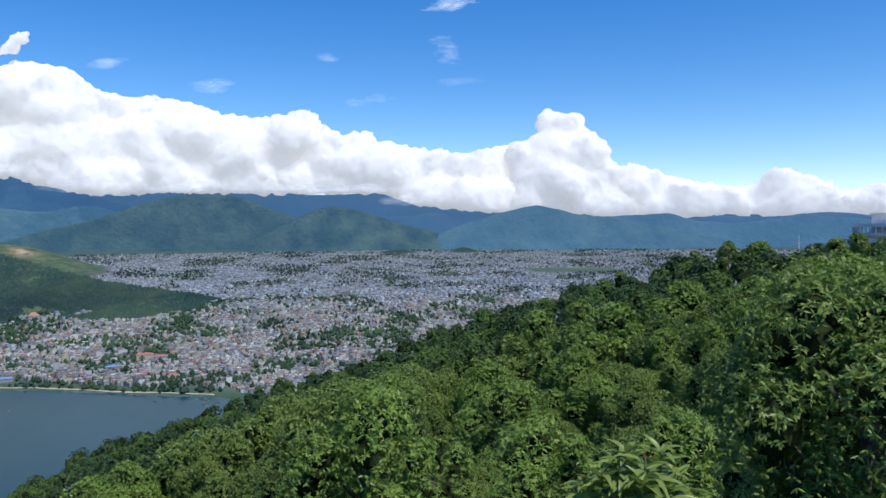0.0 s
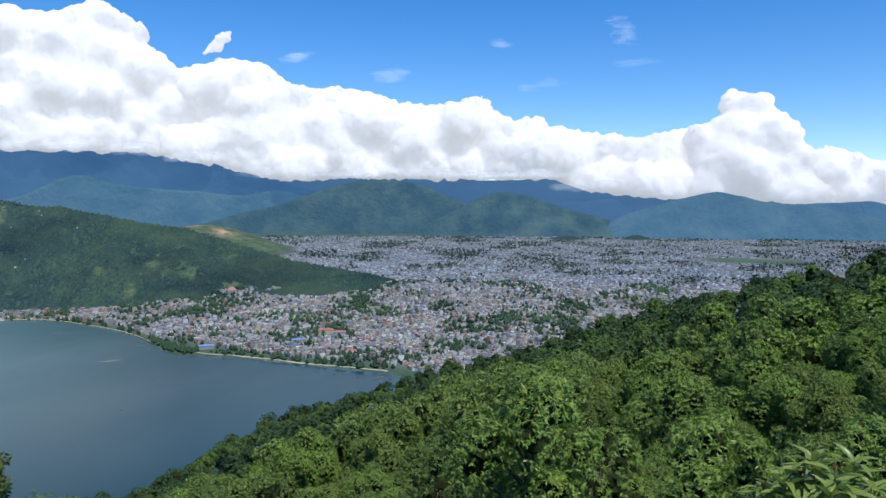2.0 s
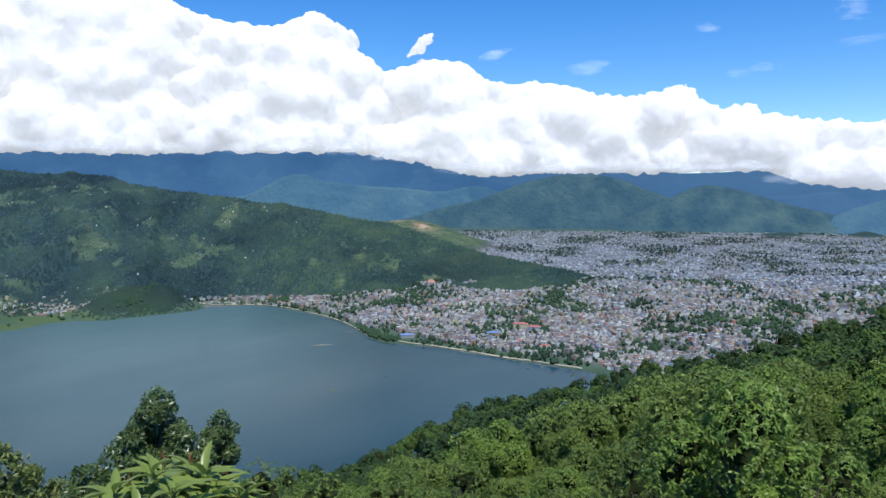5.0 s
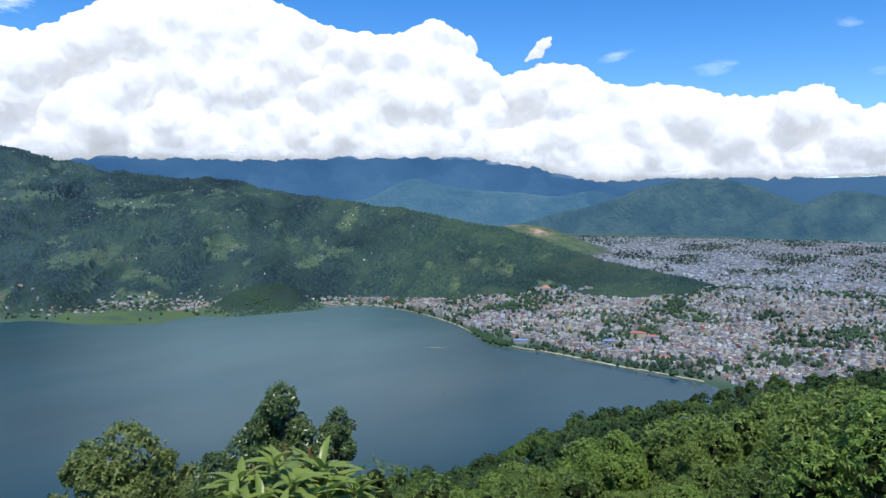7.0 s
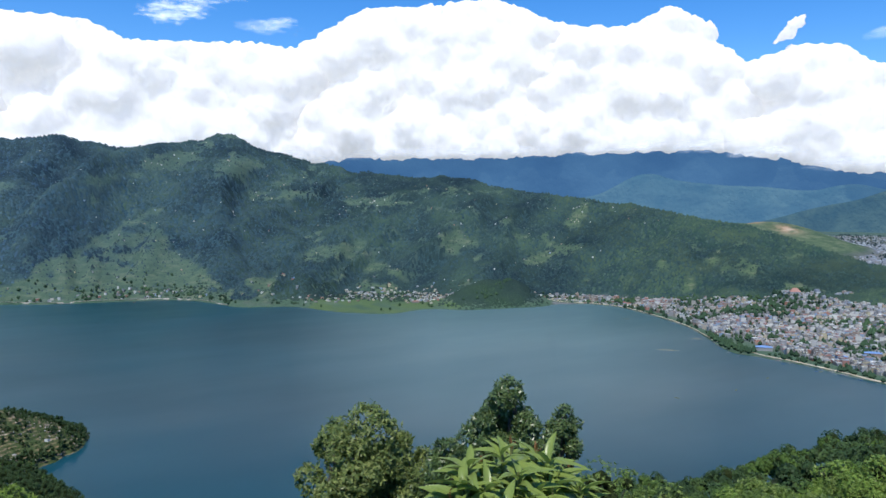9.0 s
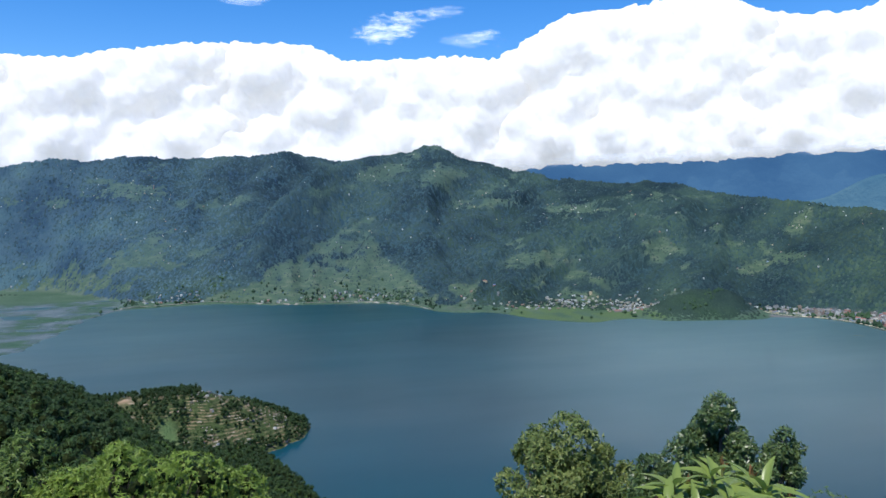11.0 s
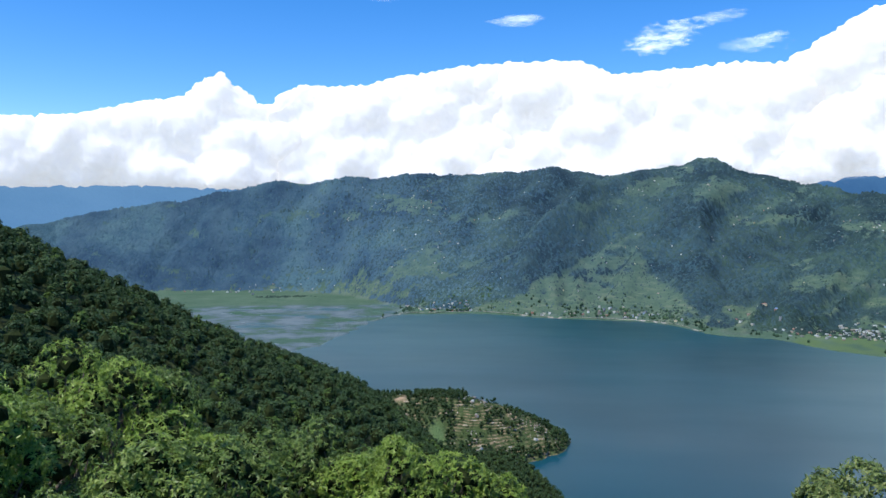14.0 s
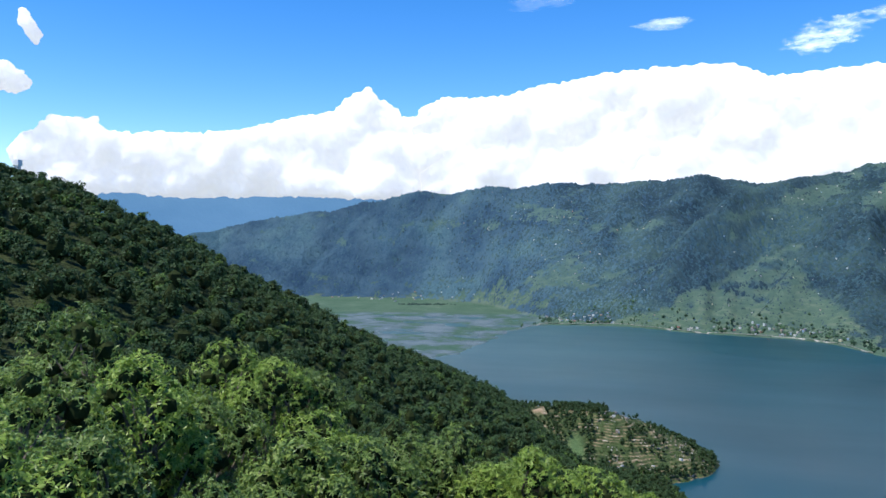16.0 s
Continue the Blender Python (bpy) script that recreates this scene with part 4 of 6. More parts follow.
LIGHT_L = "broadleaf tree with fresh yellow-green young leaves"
# bearing, distance, tip above the horizon, crown width, crown depth
NEAR = [(-30.5, 12.5, -2.0, 4.6, 6.0, 0, 2100), (-26.0, 13.5, -4.3, 3.2, 4.6, 0, 1300), (-23.5, 15, -12.0, 2.6, 3.4, 0, 500), (6.3, 20, -12.4, 4.4, 4.6, 2, 1100), (-7.2, 17, -14.6, 3.4, 3.6, 2, 800), (-18.5, 21, -13.8, 3.2, 3.0, 2, 600),
        (-13.5, 26, -15.5, 3.6, 3.4, 1, 500), (13.5, 30, -17.8, 4.5, 4, 1, 500), (0.5, 27, -16.5, 3.6, 3.6, 2, 450),
        (50.1, 18, -13.2, 1.6, 3.5, 3, 620), (52.0, 18, -15.6, 1.3, 2.0, 3, 220), (48.2, 17.8, -16.0, 1.3, 2.0, 3, 220), (45.5, 18.3, -15.2, 1.0, 1.6, 3, 200), (54.4, 19, -17.9, 1.3, 1.8, 3, 200),
        (61.0, 22, -15.3, 2.8, 4.6, 4, 860), (63.6, 21.5, -17.0, 2.2, 3.6, 4, 520), (58.2, 22.5, -17.0, 2.2, 3.6, 4, 500),
        (42.6, 40, -19.4, 5, 4, 0, 420), (37.5, 34, -20.6, 4.5, 4, 0, 450), (32.0, 36, -21.0, 5, 4, 1, 400), (27, 33, -19.5, 4.4, 4, 1, 420),
        (94.9, 25, -15.5, 3.4, 4.2, 2, 900), (90.7, 26, -16.8, 3.6, 4, 2, 800), (87.4, 27, -18.4, 3.2, 3.4, 2, 600), (98.6, 25, -17.2, 3.2, 3.6, 2, 600), (100.5, 27, -15.1, 4.2, 4.4, 1, 700), (104.4, 26, -15.2, 4.0, 4.2, 1, 650), (107.4, 23, -15.6, 3.6, 3.8, 1, 600),
        (111.2, 25, -13.6, 4.5, 4.6, 2, 800), (112.5, 20, -15.2, 3.6, 3.8, 0, 650), (118.4, 33, -8.4, 5, 5.4, 2, 900), (115.0, 31, -9.4, 4.6, 5.2, 2, 800), (112.2, 32, -10.0, 3.6, 4.6, 1, 600), (120, 24, -11.8, 4.6, 5, 1, 750), (124.3, 22, -8.6, 3.8, 5, 2, 700),
        (128.5, 27, -5.2, 5, 6, 1, 800), (131.5, 18, -8.2, 4.0, 5, 0, 800), (127.5, 13, -13.5, 3.0, 3.6, 1, 650), (119.5, 14, -17.5, 2.6, 3, 1, 500), (134.5, 12, -11, 3.2, 4, 2, 600), (114.5, 15.5, -19.0, 2.6, 2.6, 0, 400)]
# dark pointed trees on the crest and below the white terrace
CREST = [(-21.3, 138, -0.95, 4.6, 9, 0), (-19.0, 140, -1.9, 5, 6, 1), (-23.5, 136, -1.15, 6, 6, 2), (-28.2, 104, -0.75, 4.2, 7, 0), (-29.6, 100, -0.5, 4.4, 8, 0), (-31.4, 99, -0.62, 4.6, 7, 0), (-33.6, 98, -0.55, 4.6, 7, 1), (-36, 97, -0.6, 4.8, 7, 0)]
for k, (az, r, el, wide, deep, tone) in enumerate(CREST):
    place_tree(az, r, el, wide, deep, (LEAF_DARK, LEAF_MID, LEAF_LIGHT)[tone], (DARK_L, MID_L, LIGHT_L)[tone], 160 + k, lobes=16, tufts=900, per=4, length=0.4, width=0.25, fine=False)
for k, (az, r, el, wide, deep, tone, tufts) in enumerate(NEAR):
    leaf = 0.115 if r < 14.5 else (0.13 if r < 19 else 0.165)
    # near western trees take the leaf colour with sunlight painted in
    place_tree(az, r, el, wide, deep, (LEAF_DARK, LEAF_MID, LEAF_SUNLIT if az > 80 else LEAF_LIGHT, LEAF_GLOSS, LEAF_OLIVE)[tone], (DARK_L, MID_L, LIGHT_L, DARK_L, OLIVE_L)[tone], 100 + k,
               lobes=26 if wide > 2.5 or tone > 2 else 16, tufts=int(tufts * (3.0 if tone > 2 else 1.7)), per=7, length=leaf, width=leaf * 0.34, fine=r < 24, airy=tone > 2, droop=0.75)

# woods of the near hill
rg = np.random.default_rng(11)
cell = 6.3
cx, cy = np.meshgrid(np.arange(-1130, 260, cell), np.arange(-620, 560, cell))
cx = (cx + rg.uniform(-0.45, 0.45, cx.shape) * cell).ravel()
cy = (cy + rg.uniform(-0.45, 0.45, cy.shape) * cell).ravel()
young = 3.7   # spacing of the smaller trees close below the lookout, sized to fit the view
yx, yy = np.meshgrid(np.arange(-75, 60, young), np.arange(-10, 95, young))
yx = (yx + rg.uniform(-0.45, 0.45, yx.shape) * young).ravel()
yy = (yy + rg.uniform(-0.45, 0.45, yy.shape) * young).ravel()
ya, yr = polar_of(yx, yy)
yk = (ya < 68) & (ya > -36) & (yr < 85)
ca_, cr_ = polar_of(cx, cy)
ck = ~((ca_ < 68) & (ca_ > -36) & (cr_ < 85))
cx, cy = np.concatenate([cx[ck], yx[yk]]), np.concatenate([cy[ck], yy[yk]])
caz, cr = polar_of(cx, cy)
crb, ceb = curve(BROW_R, caz), curve(BROW_E, caz)
cz, cwood = land(caz, cr)[:2]
thin = rg.random(len(cx)) < np.where(cr < 90, 0.92, 1.0)
keep = thin & (caz > -36) & (caz < 137) & (cr > 17) & (cr < np.where((caz > 77) & (caz < 98), curve(SHELF, caz) + 12, crb + 18)) & (cwood > 0.5) & (cz > 3)
cx, cy, cz, caz, cr, crb, ceb = (a[keep] for a in (cx, cy, cz, caz, cr, crb, ceb))
tall = rg.uniform(4.2, 11.5, len(cx)) * (1 + 0.45 * (rg.random(len(cx)) > 0.86)) * (0.75 + 0.5 * fbm(cx / 18, cy / 18, 95))
# eastern trees shrink towards the lookout, so their crowns fit the camera's view
tall = tall * np.where(caz < 68, np.clip(0.25 + 0.75 * cr / 95, 0.4, 1), 1)
brow_most = ceb + rg.uniform(0.0, 0.75, len(ceb)) - 3.2 * np.clip(1 - cr / crb, 0, 1)
most = EYE + cr * np.tan(np.radians(np.where(cr < 26, np.minimum(brow_most, -17), brow_most))) - cz
tall = np.where((cr > crb + 5) & (caz > 77) & (caz < 98), tall, np.minimum(tall * np.where(cr < 90, 1.1, 1), most))
# the woods behind the near trees stay below their tips
low_tip = np.interp(caz, [82, 90, 95, 100, 107, 112], [-20, -18.2, -17.6, -17.2, -17.0, -15.5])
tall = np.where((caz > 82) & (caz < 112) & (cr < 62), np.minimum(tall, EYE + cr * np.tan(np.radians(low_tip)) - cz), tall)
ok = (tall > np.where(cr < 85, 1.5, 2.2)) & (np.degrees(np.arctan((cz + tall - EYE) / cr)) > -24.5)
near_gap = np.ones(len(cx), bool)
for az, r, *_ in NEAR:
    nx, ny = xy_of(az, float(r))
    near_gap &= (np.hypot(cx - nx, cy - ny) > 2.6) & ~((np.abs(caz - az) < 5) & (cr < r + 1))
ok &= near_gap
cx, cy, cz, caz, cr, tall = (a[ok] for a in (cx, cy, cz, caz, cr, tall))
order = np.argsort(cr)
cx, cy, cz, caz, cr, tall = (a[order] for a in (cx, cy, cz, caz, cr, tall))
# the western slope's shade is put into a darker leaf tone
tone = fbm(cx / 17, cy / 17, 91) + rg.normal(0, 0.15, len(cx)) - 0.2 * (caz > 78) * (cr > np.where((caz > 82) & (caz < 112), 27, 70))

# the nearest are the finest
kinds = [[], [], []]
for k, (mat, lab) in enumerate(((LEAF_DARK, DARK_L), (LEAF_MID, MID_L), (LEAF_LIGHT, LIGHT_L), (LEAF_MID, MID_L), (LEAF_DARK, DARK_L))):
    for level, (tufts, length) in enumerate(((6000, 0.125), (4200, 0.16), (2200, 0.23))):
        kinds[level].append(tree(300 + k + 20 * level, 7.0, 5.1, 5.4, mat, lab, lobes=18 - level, tufts=tufts, per=4, length=length, width=length * 0.6, droop=0.45, fine=False))
SINGLE = 300
START = (0, 60, 170)   # where each level begins
for i in range(SINGLE):
    k = 2 if tone[i] > 0.61 else (int(rg.choice([0, 4])) if tone[i] < 0.46 else int(rg.choice([1, 3])))
    s = tall[i] / 7.0
    m = Matrix.LocRotScale((cx[i], cy[i], cz[i] - 0.2), Euler((0, 0, rg.uniform(0, 6.28))), (s * rg.uniform(0.9, 1.15), s * rg.uniform(0.9, 1.15), s))
    level = sum(i >= n for n in START) - 1
    if i - START[level] < 5:
        kinds[level][i - START[level]].matrix_basis = m
    else:
        copy_thing(kinds[level][k], pose(0, 0, 0)).matrix_basis = m


def canopy(name, x, y, z, h, wide, n_leaf, leaf, mat, label, seed, core=True):
    """Many crowns of leaf clumps, as one sheet of woodland."""
    rg = np.random.default_rng(seed)
    m = len(x)
    base = np.stack([x, y, z + h * 0.62], -1)
    lob = 8 if n_leaf > 400 else 6
    lc = rand_dirs(rg, (m, lob), 0.35) * rg.uniform(0.25, 0.62, (m, lob, 1)) * np.stack([wide / 2, wide / 2, h * 0.36], -1)[:, None]
    lr = rg.uniform(0.32, 0.52, (m, lob)) * wide[:, None] / 2
    pick = rg.integers(0, lob, (m, n_leaf))
    rows = np.arange(m)[:, None]
    d = rand_dirs(rg, (m, n_leaf), 0.7)
    p = base[:, None] + lc[rows, pick] + d * lr[rows, pick][..., None]
    way = np.cross(d, rand_dirs(rg, (m, n_leaf))) + 0.45 * rand_dirs(rg, (m, n_leaf))
    s = rg.uniform(0.65, 1.3, (m, n_leaf)) * leaf
    way /= np.linalg.norm(way, axis=-1, keepdims=True)
    v = slivers_at(p - way * s[..., None] / 2, way, d + 0.3 * rand_dirs(rg, (m, n_leaf)) + [0, 0, 0.2], s, s * 0.85)
    verts, faces = [v], [np.arange(m * n_leaf * 3).reshape(-1, 3)]
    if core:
        # a dark ball in each crown, painted as its inner shade
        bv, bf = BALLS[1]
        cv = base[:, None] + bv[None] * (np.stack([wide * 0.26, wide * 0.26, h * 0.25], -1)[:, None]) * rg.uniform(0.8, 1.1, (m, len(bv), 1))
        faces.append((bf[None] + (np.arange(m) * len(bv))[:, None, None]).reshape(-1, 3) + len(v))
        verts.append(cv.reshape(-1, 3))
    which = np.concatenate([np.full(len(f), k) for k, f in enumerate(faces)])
    ob = new(name, mesh_of(name, np.concatenate(verts), faces, [mat, CROWN_SHADE], which))
    return tagged(ob, label, "trees", kind="stuff")


for lo, hi, n_leaf, leaf in ((0, 75, 760, 0.3), (75, 100, 620, 0.37), (100, 140, 520, 0.5), (140, 230, 380, 0.58), (230, 380, 190, 0.85), (380, 1300, 120, 1.1)):
    for name, mat, pick in (("woodland_dark", WOODS_DARK, tone < 0.47), ("woodland", WOODS, (tone >= 0.47) & (tone < 0.6)), ("woodland_light", WOODS_LIGHT, tone >= 0.6)):
        sel = (cr >= lo) & (cr < hi) & pick
        sel[:SINGLE] = False
        if sel.sum():
            canopy(name, cx[sel], cy[sel], cz[sel], tall[sel], np.clip(tall[sel] * np.where(caz[sel] < 80, 0.74, 0.85), np.where(caz[sel] < 80, 3.4, 6.0), 9) * rg.uniform(0.85, 1.15, sel.sum()), n_leaf, leaf, mat,
                   "dense green broadleaf woodland covering the near slope", int(lo) + 7)


# ---- far trees: lumps of foliage on the hillsides, the shores and between the houses ----
def lumps(name, x, y, size, mat, label, seed):
    rg = np.random.default_rng(seed)
    bv, bf = BALLS[0]
    z = ground_at(x, y)
    m = len(x)
    sc = np.stack([size * rg.uniform(0.4, 0.6, m), size * rg.uniform(0.4, 0.6, m), size * rg.uniform(0.45, 0.75, m)], -1)
    turn = rg.uniform(0, 1.5, m)
    v = bv[None] * rg.uniform(0.75, 1.25, (m, 6, 1)) * sc[:, None]
    v = np.stack([v[..., 0] * np.cos(turn)[:, None] - v[..., 1] * np.sin(turn)[:, None], v[..., 0] * np.sin(turn)[:, None] + v[..., 1] * np.cos(turn)[:, None], v[..., 2]], -1)
    v += np.stack([x, y, z + size * 0.4], -1)[:, None]
    f = (bf[None] + (np.arange(m) * 6)[:, None, None]).reshape(-1, 3)
    tagged(new(name, mesh_of(name, v.reshape(-1, 3), f, [mat])), label, "trees", kind="stuff")


def treetops(name, x, y, size, mat, label, seed):
    """Far trees, each a small uneven dome."""
    rg = np.random.default_rng(seed)
    m = len(x)
    ang = np.arange(4) * np.pi / 2 + rg.uniform(0, 1.5, (m, 1))
    rad = size[:, None] * rg.uniform(0.38, 0.62, (m, 4))
    rx, ry = x[:, None] + rad * np.cos(ang), y[:, None] + rad * np.sin(ang)
    ring = np.stack([rx, ry, ground_at(rx, ry) + size[:, None] * rg.uniform(-0.04, 0.06, (m, 4))], -1)
    tip = np.stack([x + rg.normal(0, 0.1, m) * size, y + rg.normal(0, 0.1, m) * size, ground_at(x, y) + size * rg.uniform(0.32, 0.62, m)], -1)[:, None]
    f = np.array([[0, 1, 4], [1, 2, 4], [2, 3, 4], [3, 0, 4]])
    v = np.concatenate([ring, tip], 1).reshape(-1, 3)
    tagged(new(name, mesh_of(name, v, (f[None] + (np.arange(m) * 5)[:, None, None]).reshape(-1, 3), [mat], smooth=True)), label, "trees", kind="stuff")


rg = np.random.default_rng(23)
az = 11 + 108 * rg.random(200000)
fo, cr_ = curve(FOOT, az), curve(RIDGE_R, az)
r = fo + (cr_ - fo) * rg.random(200000)
x, y = xy_of(az, r)
fld = field_at(az, r)
soft_az = az + rg.normal(0, 7, len(az))
odds = (0.8 - 0.66 * fld) * np.clip((cr_ - fo) / 900, 0.12, 1) * r / 4200
sel = np.flatnonzero((rg.random(200000) < odds) & (cr_ - fo > 25))[:90000]
# bluer tree colours by bearing, for the painted haze
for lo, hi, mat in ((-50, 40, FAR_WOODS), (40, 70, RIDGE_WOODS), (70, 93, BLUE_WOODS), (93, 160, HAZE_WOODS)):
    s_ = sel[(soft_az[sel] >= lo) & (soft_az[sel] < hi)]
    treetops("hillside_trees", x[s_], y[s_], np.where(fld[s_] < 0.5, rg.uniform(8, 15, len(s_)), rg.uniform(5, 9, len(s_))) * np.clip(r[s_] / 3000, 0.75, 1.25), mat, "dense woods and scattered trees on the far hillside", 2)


# ---- town ----
def wall_colour(m, rnd):
    return m.ramp(rnd, [(0.0, (0.591, 0.600, 0.549)), (0.16, (0.282, 0.295, 0.294)), (0.3, (0.477, 0.443, 0.360)), (0.40, (0.382, 0.167, 0.113)), (0.46, (0.229, 0.157, 0.113)), (0.5, (0.744, 0.758, 0.691)),
                        (0.58, (0.286, 0.305, 0.312)), (0.7, (0.229, 0.354, 0.473)), (0.75, (0.477, 0.433, 0.265)), (0.82, (0.184, 0.180, 0.163)), (0.93, (0.320, 0.233, 0.173))], hard=True)


def roof_colour(m, rnd):
    return m.ramp(rnd, [(0.0, (0.217, 0.227, 0.227)), (0.25, (0.324, 0.339, 0.331)), (0.45, (0.153, 0.163, 0.165)), (0.60, (0.687, 0.699, 0.652)), (0.68, (0.343, 0.118, 0.076)),
                        (0.78, (0.272, 0.240, 0.193)), (0.88, (0.114, 0.246, 0.426)), (0.93, (0.326, 0.328, 0.287))], hard=True)


def stained(m, c, scale=0.4):
    return m.mix(m.math("MULTIPLY", m.noise(scale, 5, 0.65), 0.5), c, (0.16, 0.15, 0.14))


TOWN_WALL, TOWN_ROOF = Mat("plaster_walls", 0.85), Mat("flat_roofs", 0.8)
TOWN_WALL.color(stained(TOWN_WALL, wall_colour(TOWN_WALL, TOWN_WALL.island())))
TOWN_ROOF.color(stained(TOWN_ROOF, roof_colour(TOWN_ROOF, TOWN_ROOF.island())))
HOUSE_WALL, HOUSE_ROOF = Mat("house_plaster", 0.85), Mat("house_roof", 0.8)
HOUSE_WALL.color(stained(HOUSE_WALL, wall_colour(HOUSE_WALL, HOUSE_WALL.each())))
HOUSE_ROOF.color(stained(HOUSE_ROOF, roof_colour(HOUSE_ROOF, HOUSE_ROOF.each())))
TANK = Mat("black_plastic_tank", 0.5)
TANK.color(TANK.ramp(TANK.noise(2.0, 3), [(0.3, (0.02, 0.02, 0.022)), (0.7, (0.05, 0.05, 0.05))]))
# Far town colours: haze put in as paler, bluer walls and roofs.
FAR_WALL, FAR_ROOF = Mat("hazy_town_walls", 0.85), Mat("hazy_town_roofs", 0.8)
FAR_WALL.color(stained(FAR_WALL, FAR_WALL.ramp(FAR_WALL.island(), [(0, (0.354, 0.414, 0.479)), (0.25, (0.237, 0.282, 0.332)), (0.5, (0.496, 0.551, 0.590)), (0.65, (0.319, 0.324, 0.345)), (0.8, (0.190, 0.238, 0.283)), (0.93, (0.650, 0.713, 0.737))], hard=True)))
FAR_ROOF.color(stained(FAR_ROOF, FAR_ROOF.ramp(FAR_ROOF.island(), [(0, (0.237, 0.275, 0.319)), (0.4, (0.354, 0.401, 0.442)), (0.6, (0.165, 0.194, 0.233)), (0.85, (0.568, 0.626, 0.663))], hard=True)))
GLASS_DARK = Mat("window_glass", 0.15)
GLASS_DARK.color(GLASS_DARK.ramp(GLASS_DARK.noise(0.3, 2), [(0.3, (0.03, 0.04, 0.05)), (0.7, (0.07, 0.08, 0.09))]))


def boxes(name, x, y, z, w, d, h, turn, mats, label, category):
    """Many plain blocks with flat roofs, too far off to tell apart."""
    m = len(x)
    cx_, cy_ = np.array([-1, 1, 1, -1]) / 2, np.array([-1, -1, 1, 1]) / 2
    px, py = cx_[None] * w[:, None], cy_[None] * d[:, None]
    c, s = np.cos(turn)[:, None], np.sin(turn)[:, None]
    vx, vy = x[:, None] + px * c - py * s, y[:, None] + px * s + py * c
    low = np.stack([vx, vy, np.repeat((z - 3)[:, None], 4, 1)], -1)
    high = np.stack([vx, vy, np.repeat((z + h)[:, None], 4, 1)], -1)
    v = np.concatenate([low, high], 1).reshape(-1, 3)
    f = np.array([[0, 1, 5, 4], [1, 2, 6, 5], [2, 3, 7, 6], [3, 0, 4, 7], [4, 5, 6, 7]])
    faces = (f[None] + (np.arange(m) * 8)[:, None, None]).reshape(-1, 4)
    which = np.tile([0, 0, 0, 0, 1], m)
    return tagged(new(name, mesh_of(name, v, faces, mats, which)), label, category, kind="stuff")


rg = np.random.default_rng(31)
N = 72000
az = rg.uniform(-36, 47, N)
rs = curve(SHORE, az)
start = np.maximum(rs + 55 + 40 * fbm(az / 1.5, 0 * az, 3) + 75 * np.exp(-((az - 33) / 2.2) ** 2), 1350)
far = np.log(stretch(az, 4200.0))
rt = np.exp(np.log(stretch(az, start)) + (far - np.log(stretch(az, start))) * rg.random(N) ** 0.95)
rise_from = np.maximum(1800, rs + 90)
r = np.where(rt > rise_from, rise_from + (-1 + np.sqrt(1 + 4 * CLIMB * np.maximum(rt - rise_from, 0))) / (2 * CLIMB), rt)
x, y = xy_of(az, r)
z, wood, ridge, marsh, cp = land(az, r)
park = fbm(x / 130, y / 130, 17)
in_field = np.exp(-(((az + 9.8) / 3.4) ** 4) - ((r - 3240) / 85) ** 2 * 1.5) > 0.3
on_knoll = np.zeros(N, bool)
for ka_, kr, kh, kw in KNOLLS:
    kx, ky = xy_of(ka_, kr)
    on_knoll |= np.hypot(x - kx, y - ky) < kw * 1.2
free = (ridge < 0.5) & (wood < 0.5) & ~on_knoll & (z > 0.8)
build = free & (park + 0.10 * rg.normal(0, 1, N) < 0.56) & ~in_field
# seen over the brow of the near hill
seen = np.degrees(np.arctan((z + 14 - EYE) / r)) > curve(BROW_E, az) - 0.6
build &= seen
kept = build | (free & seen & ~in_field)
x, y, z, r, rt, az = (a[kept] for a in (x, y, z, r, rt, az))
isb = build[kept]
tx, ty, trt = x[~isb], y[~isb], rt[~isb]
x, y, z, r, rt, az = (a[isb] for a in (x, y, z, r, rt, az))
# houses shrink with the squeezed floor, to fit the camera's view
shrink = r / rt
w, d = rg.uniform(7, 15, len(x)), rg.uniform(7, 13, len(x))
h = rg.choice([3.5, 6, 8.5, 11, 14], len(x), p=[0.34, 0.36, 0.21, 0.07, 0.02])
turn = 0.5 * np.round(fbm(x / 250, y / 250, 19) * 6) + rg.normal(0, 0.08, len(x))
front = np.argsort(r - curve(SHORE, az) + 1000 * (az < 16.5) + 1000 * (az > 46))[:250]
rest = np.ones(len(x), bool)
rest[front] = False
soft_rt = rt + rg.normal(0, 450, len(rt))
grow = shrink * np.where(rt > 3000, 1.25, 1.0)
# houses farther out take the walls and roofs with painted haze
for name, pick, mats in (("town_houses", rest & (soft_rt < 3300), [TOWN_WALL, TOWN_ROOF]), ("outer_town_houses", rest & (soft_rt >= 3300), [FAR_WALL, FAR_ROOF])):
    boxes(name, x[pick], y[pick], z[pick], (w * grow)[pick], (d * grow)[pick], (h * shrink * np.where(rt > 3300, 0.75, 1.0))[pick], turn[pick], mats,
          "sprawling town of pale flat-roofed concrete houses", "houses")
top = rest & (rg.random(len(x)) < 0.55) & (rt < 3300)
boxes("roof_stair_heads", (x + 2 * np.cos(turn))[top], (y + 2 * np.sin(turn))[top], (z + h * shrink)[top], (w * grow * 0.4)[top], (d * grow * 0.45)[top], (2.6 * shrink)[top], turn[top],
      [TOWN_WALL, TOWN_ROOF], "stair heads on the flat roofs of town", "houses")
pick = rg.random(len(tx)) < 0.62
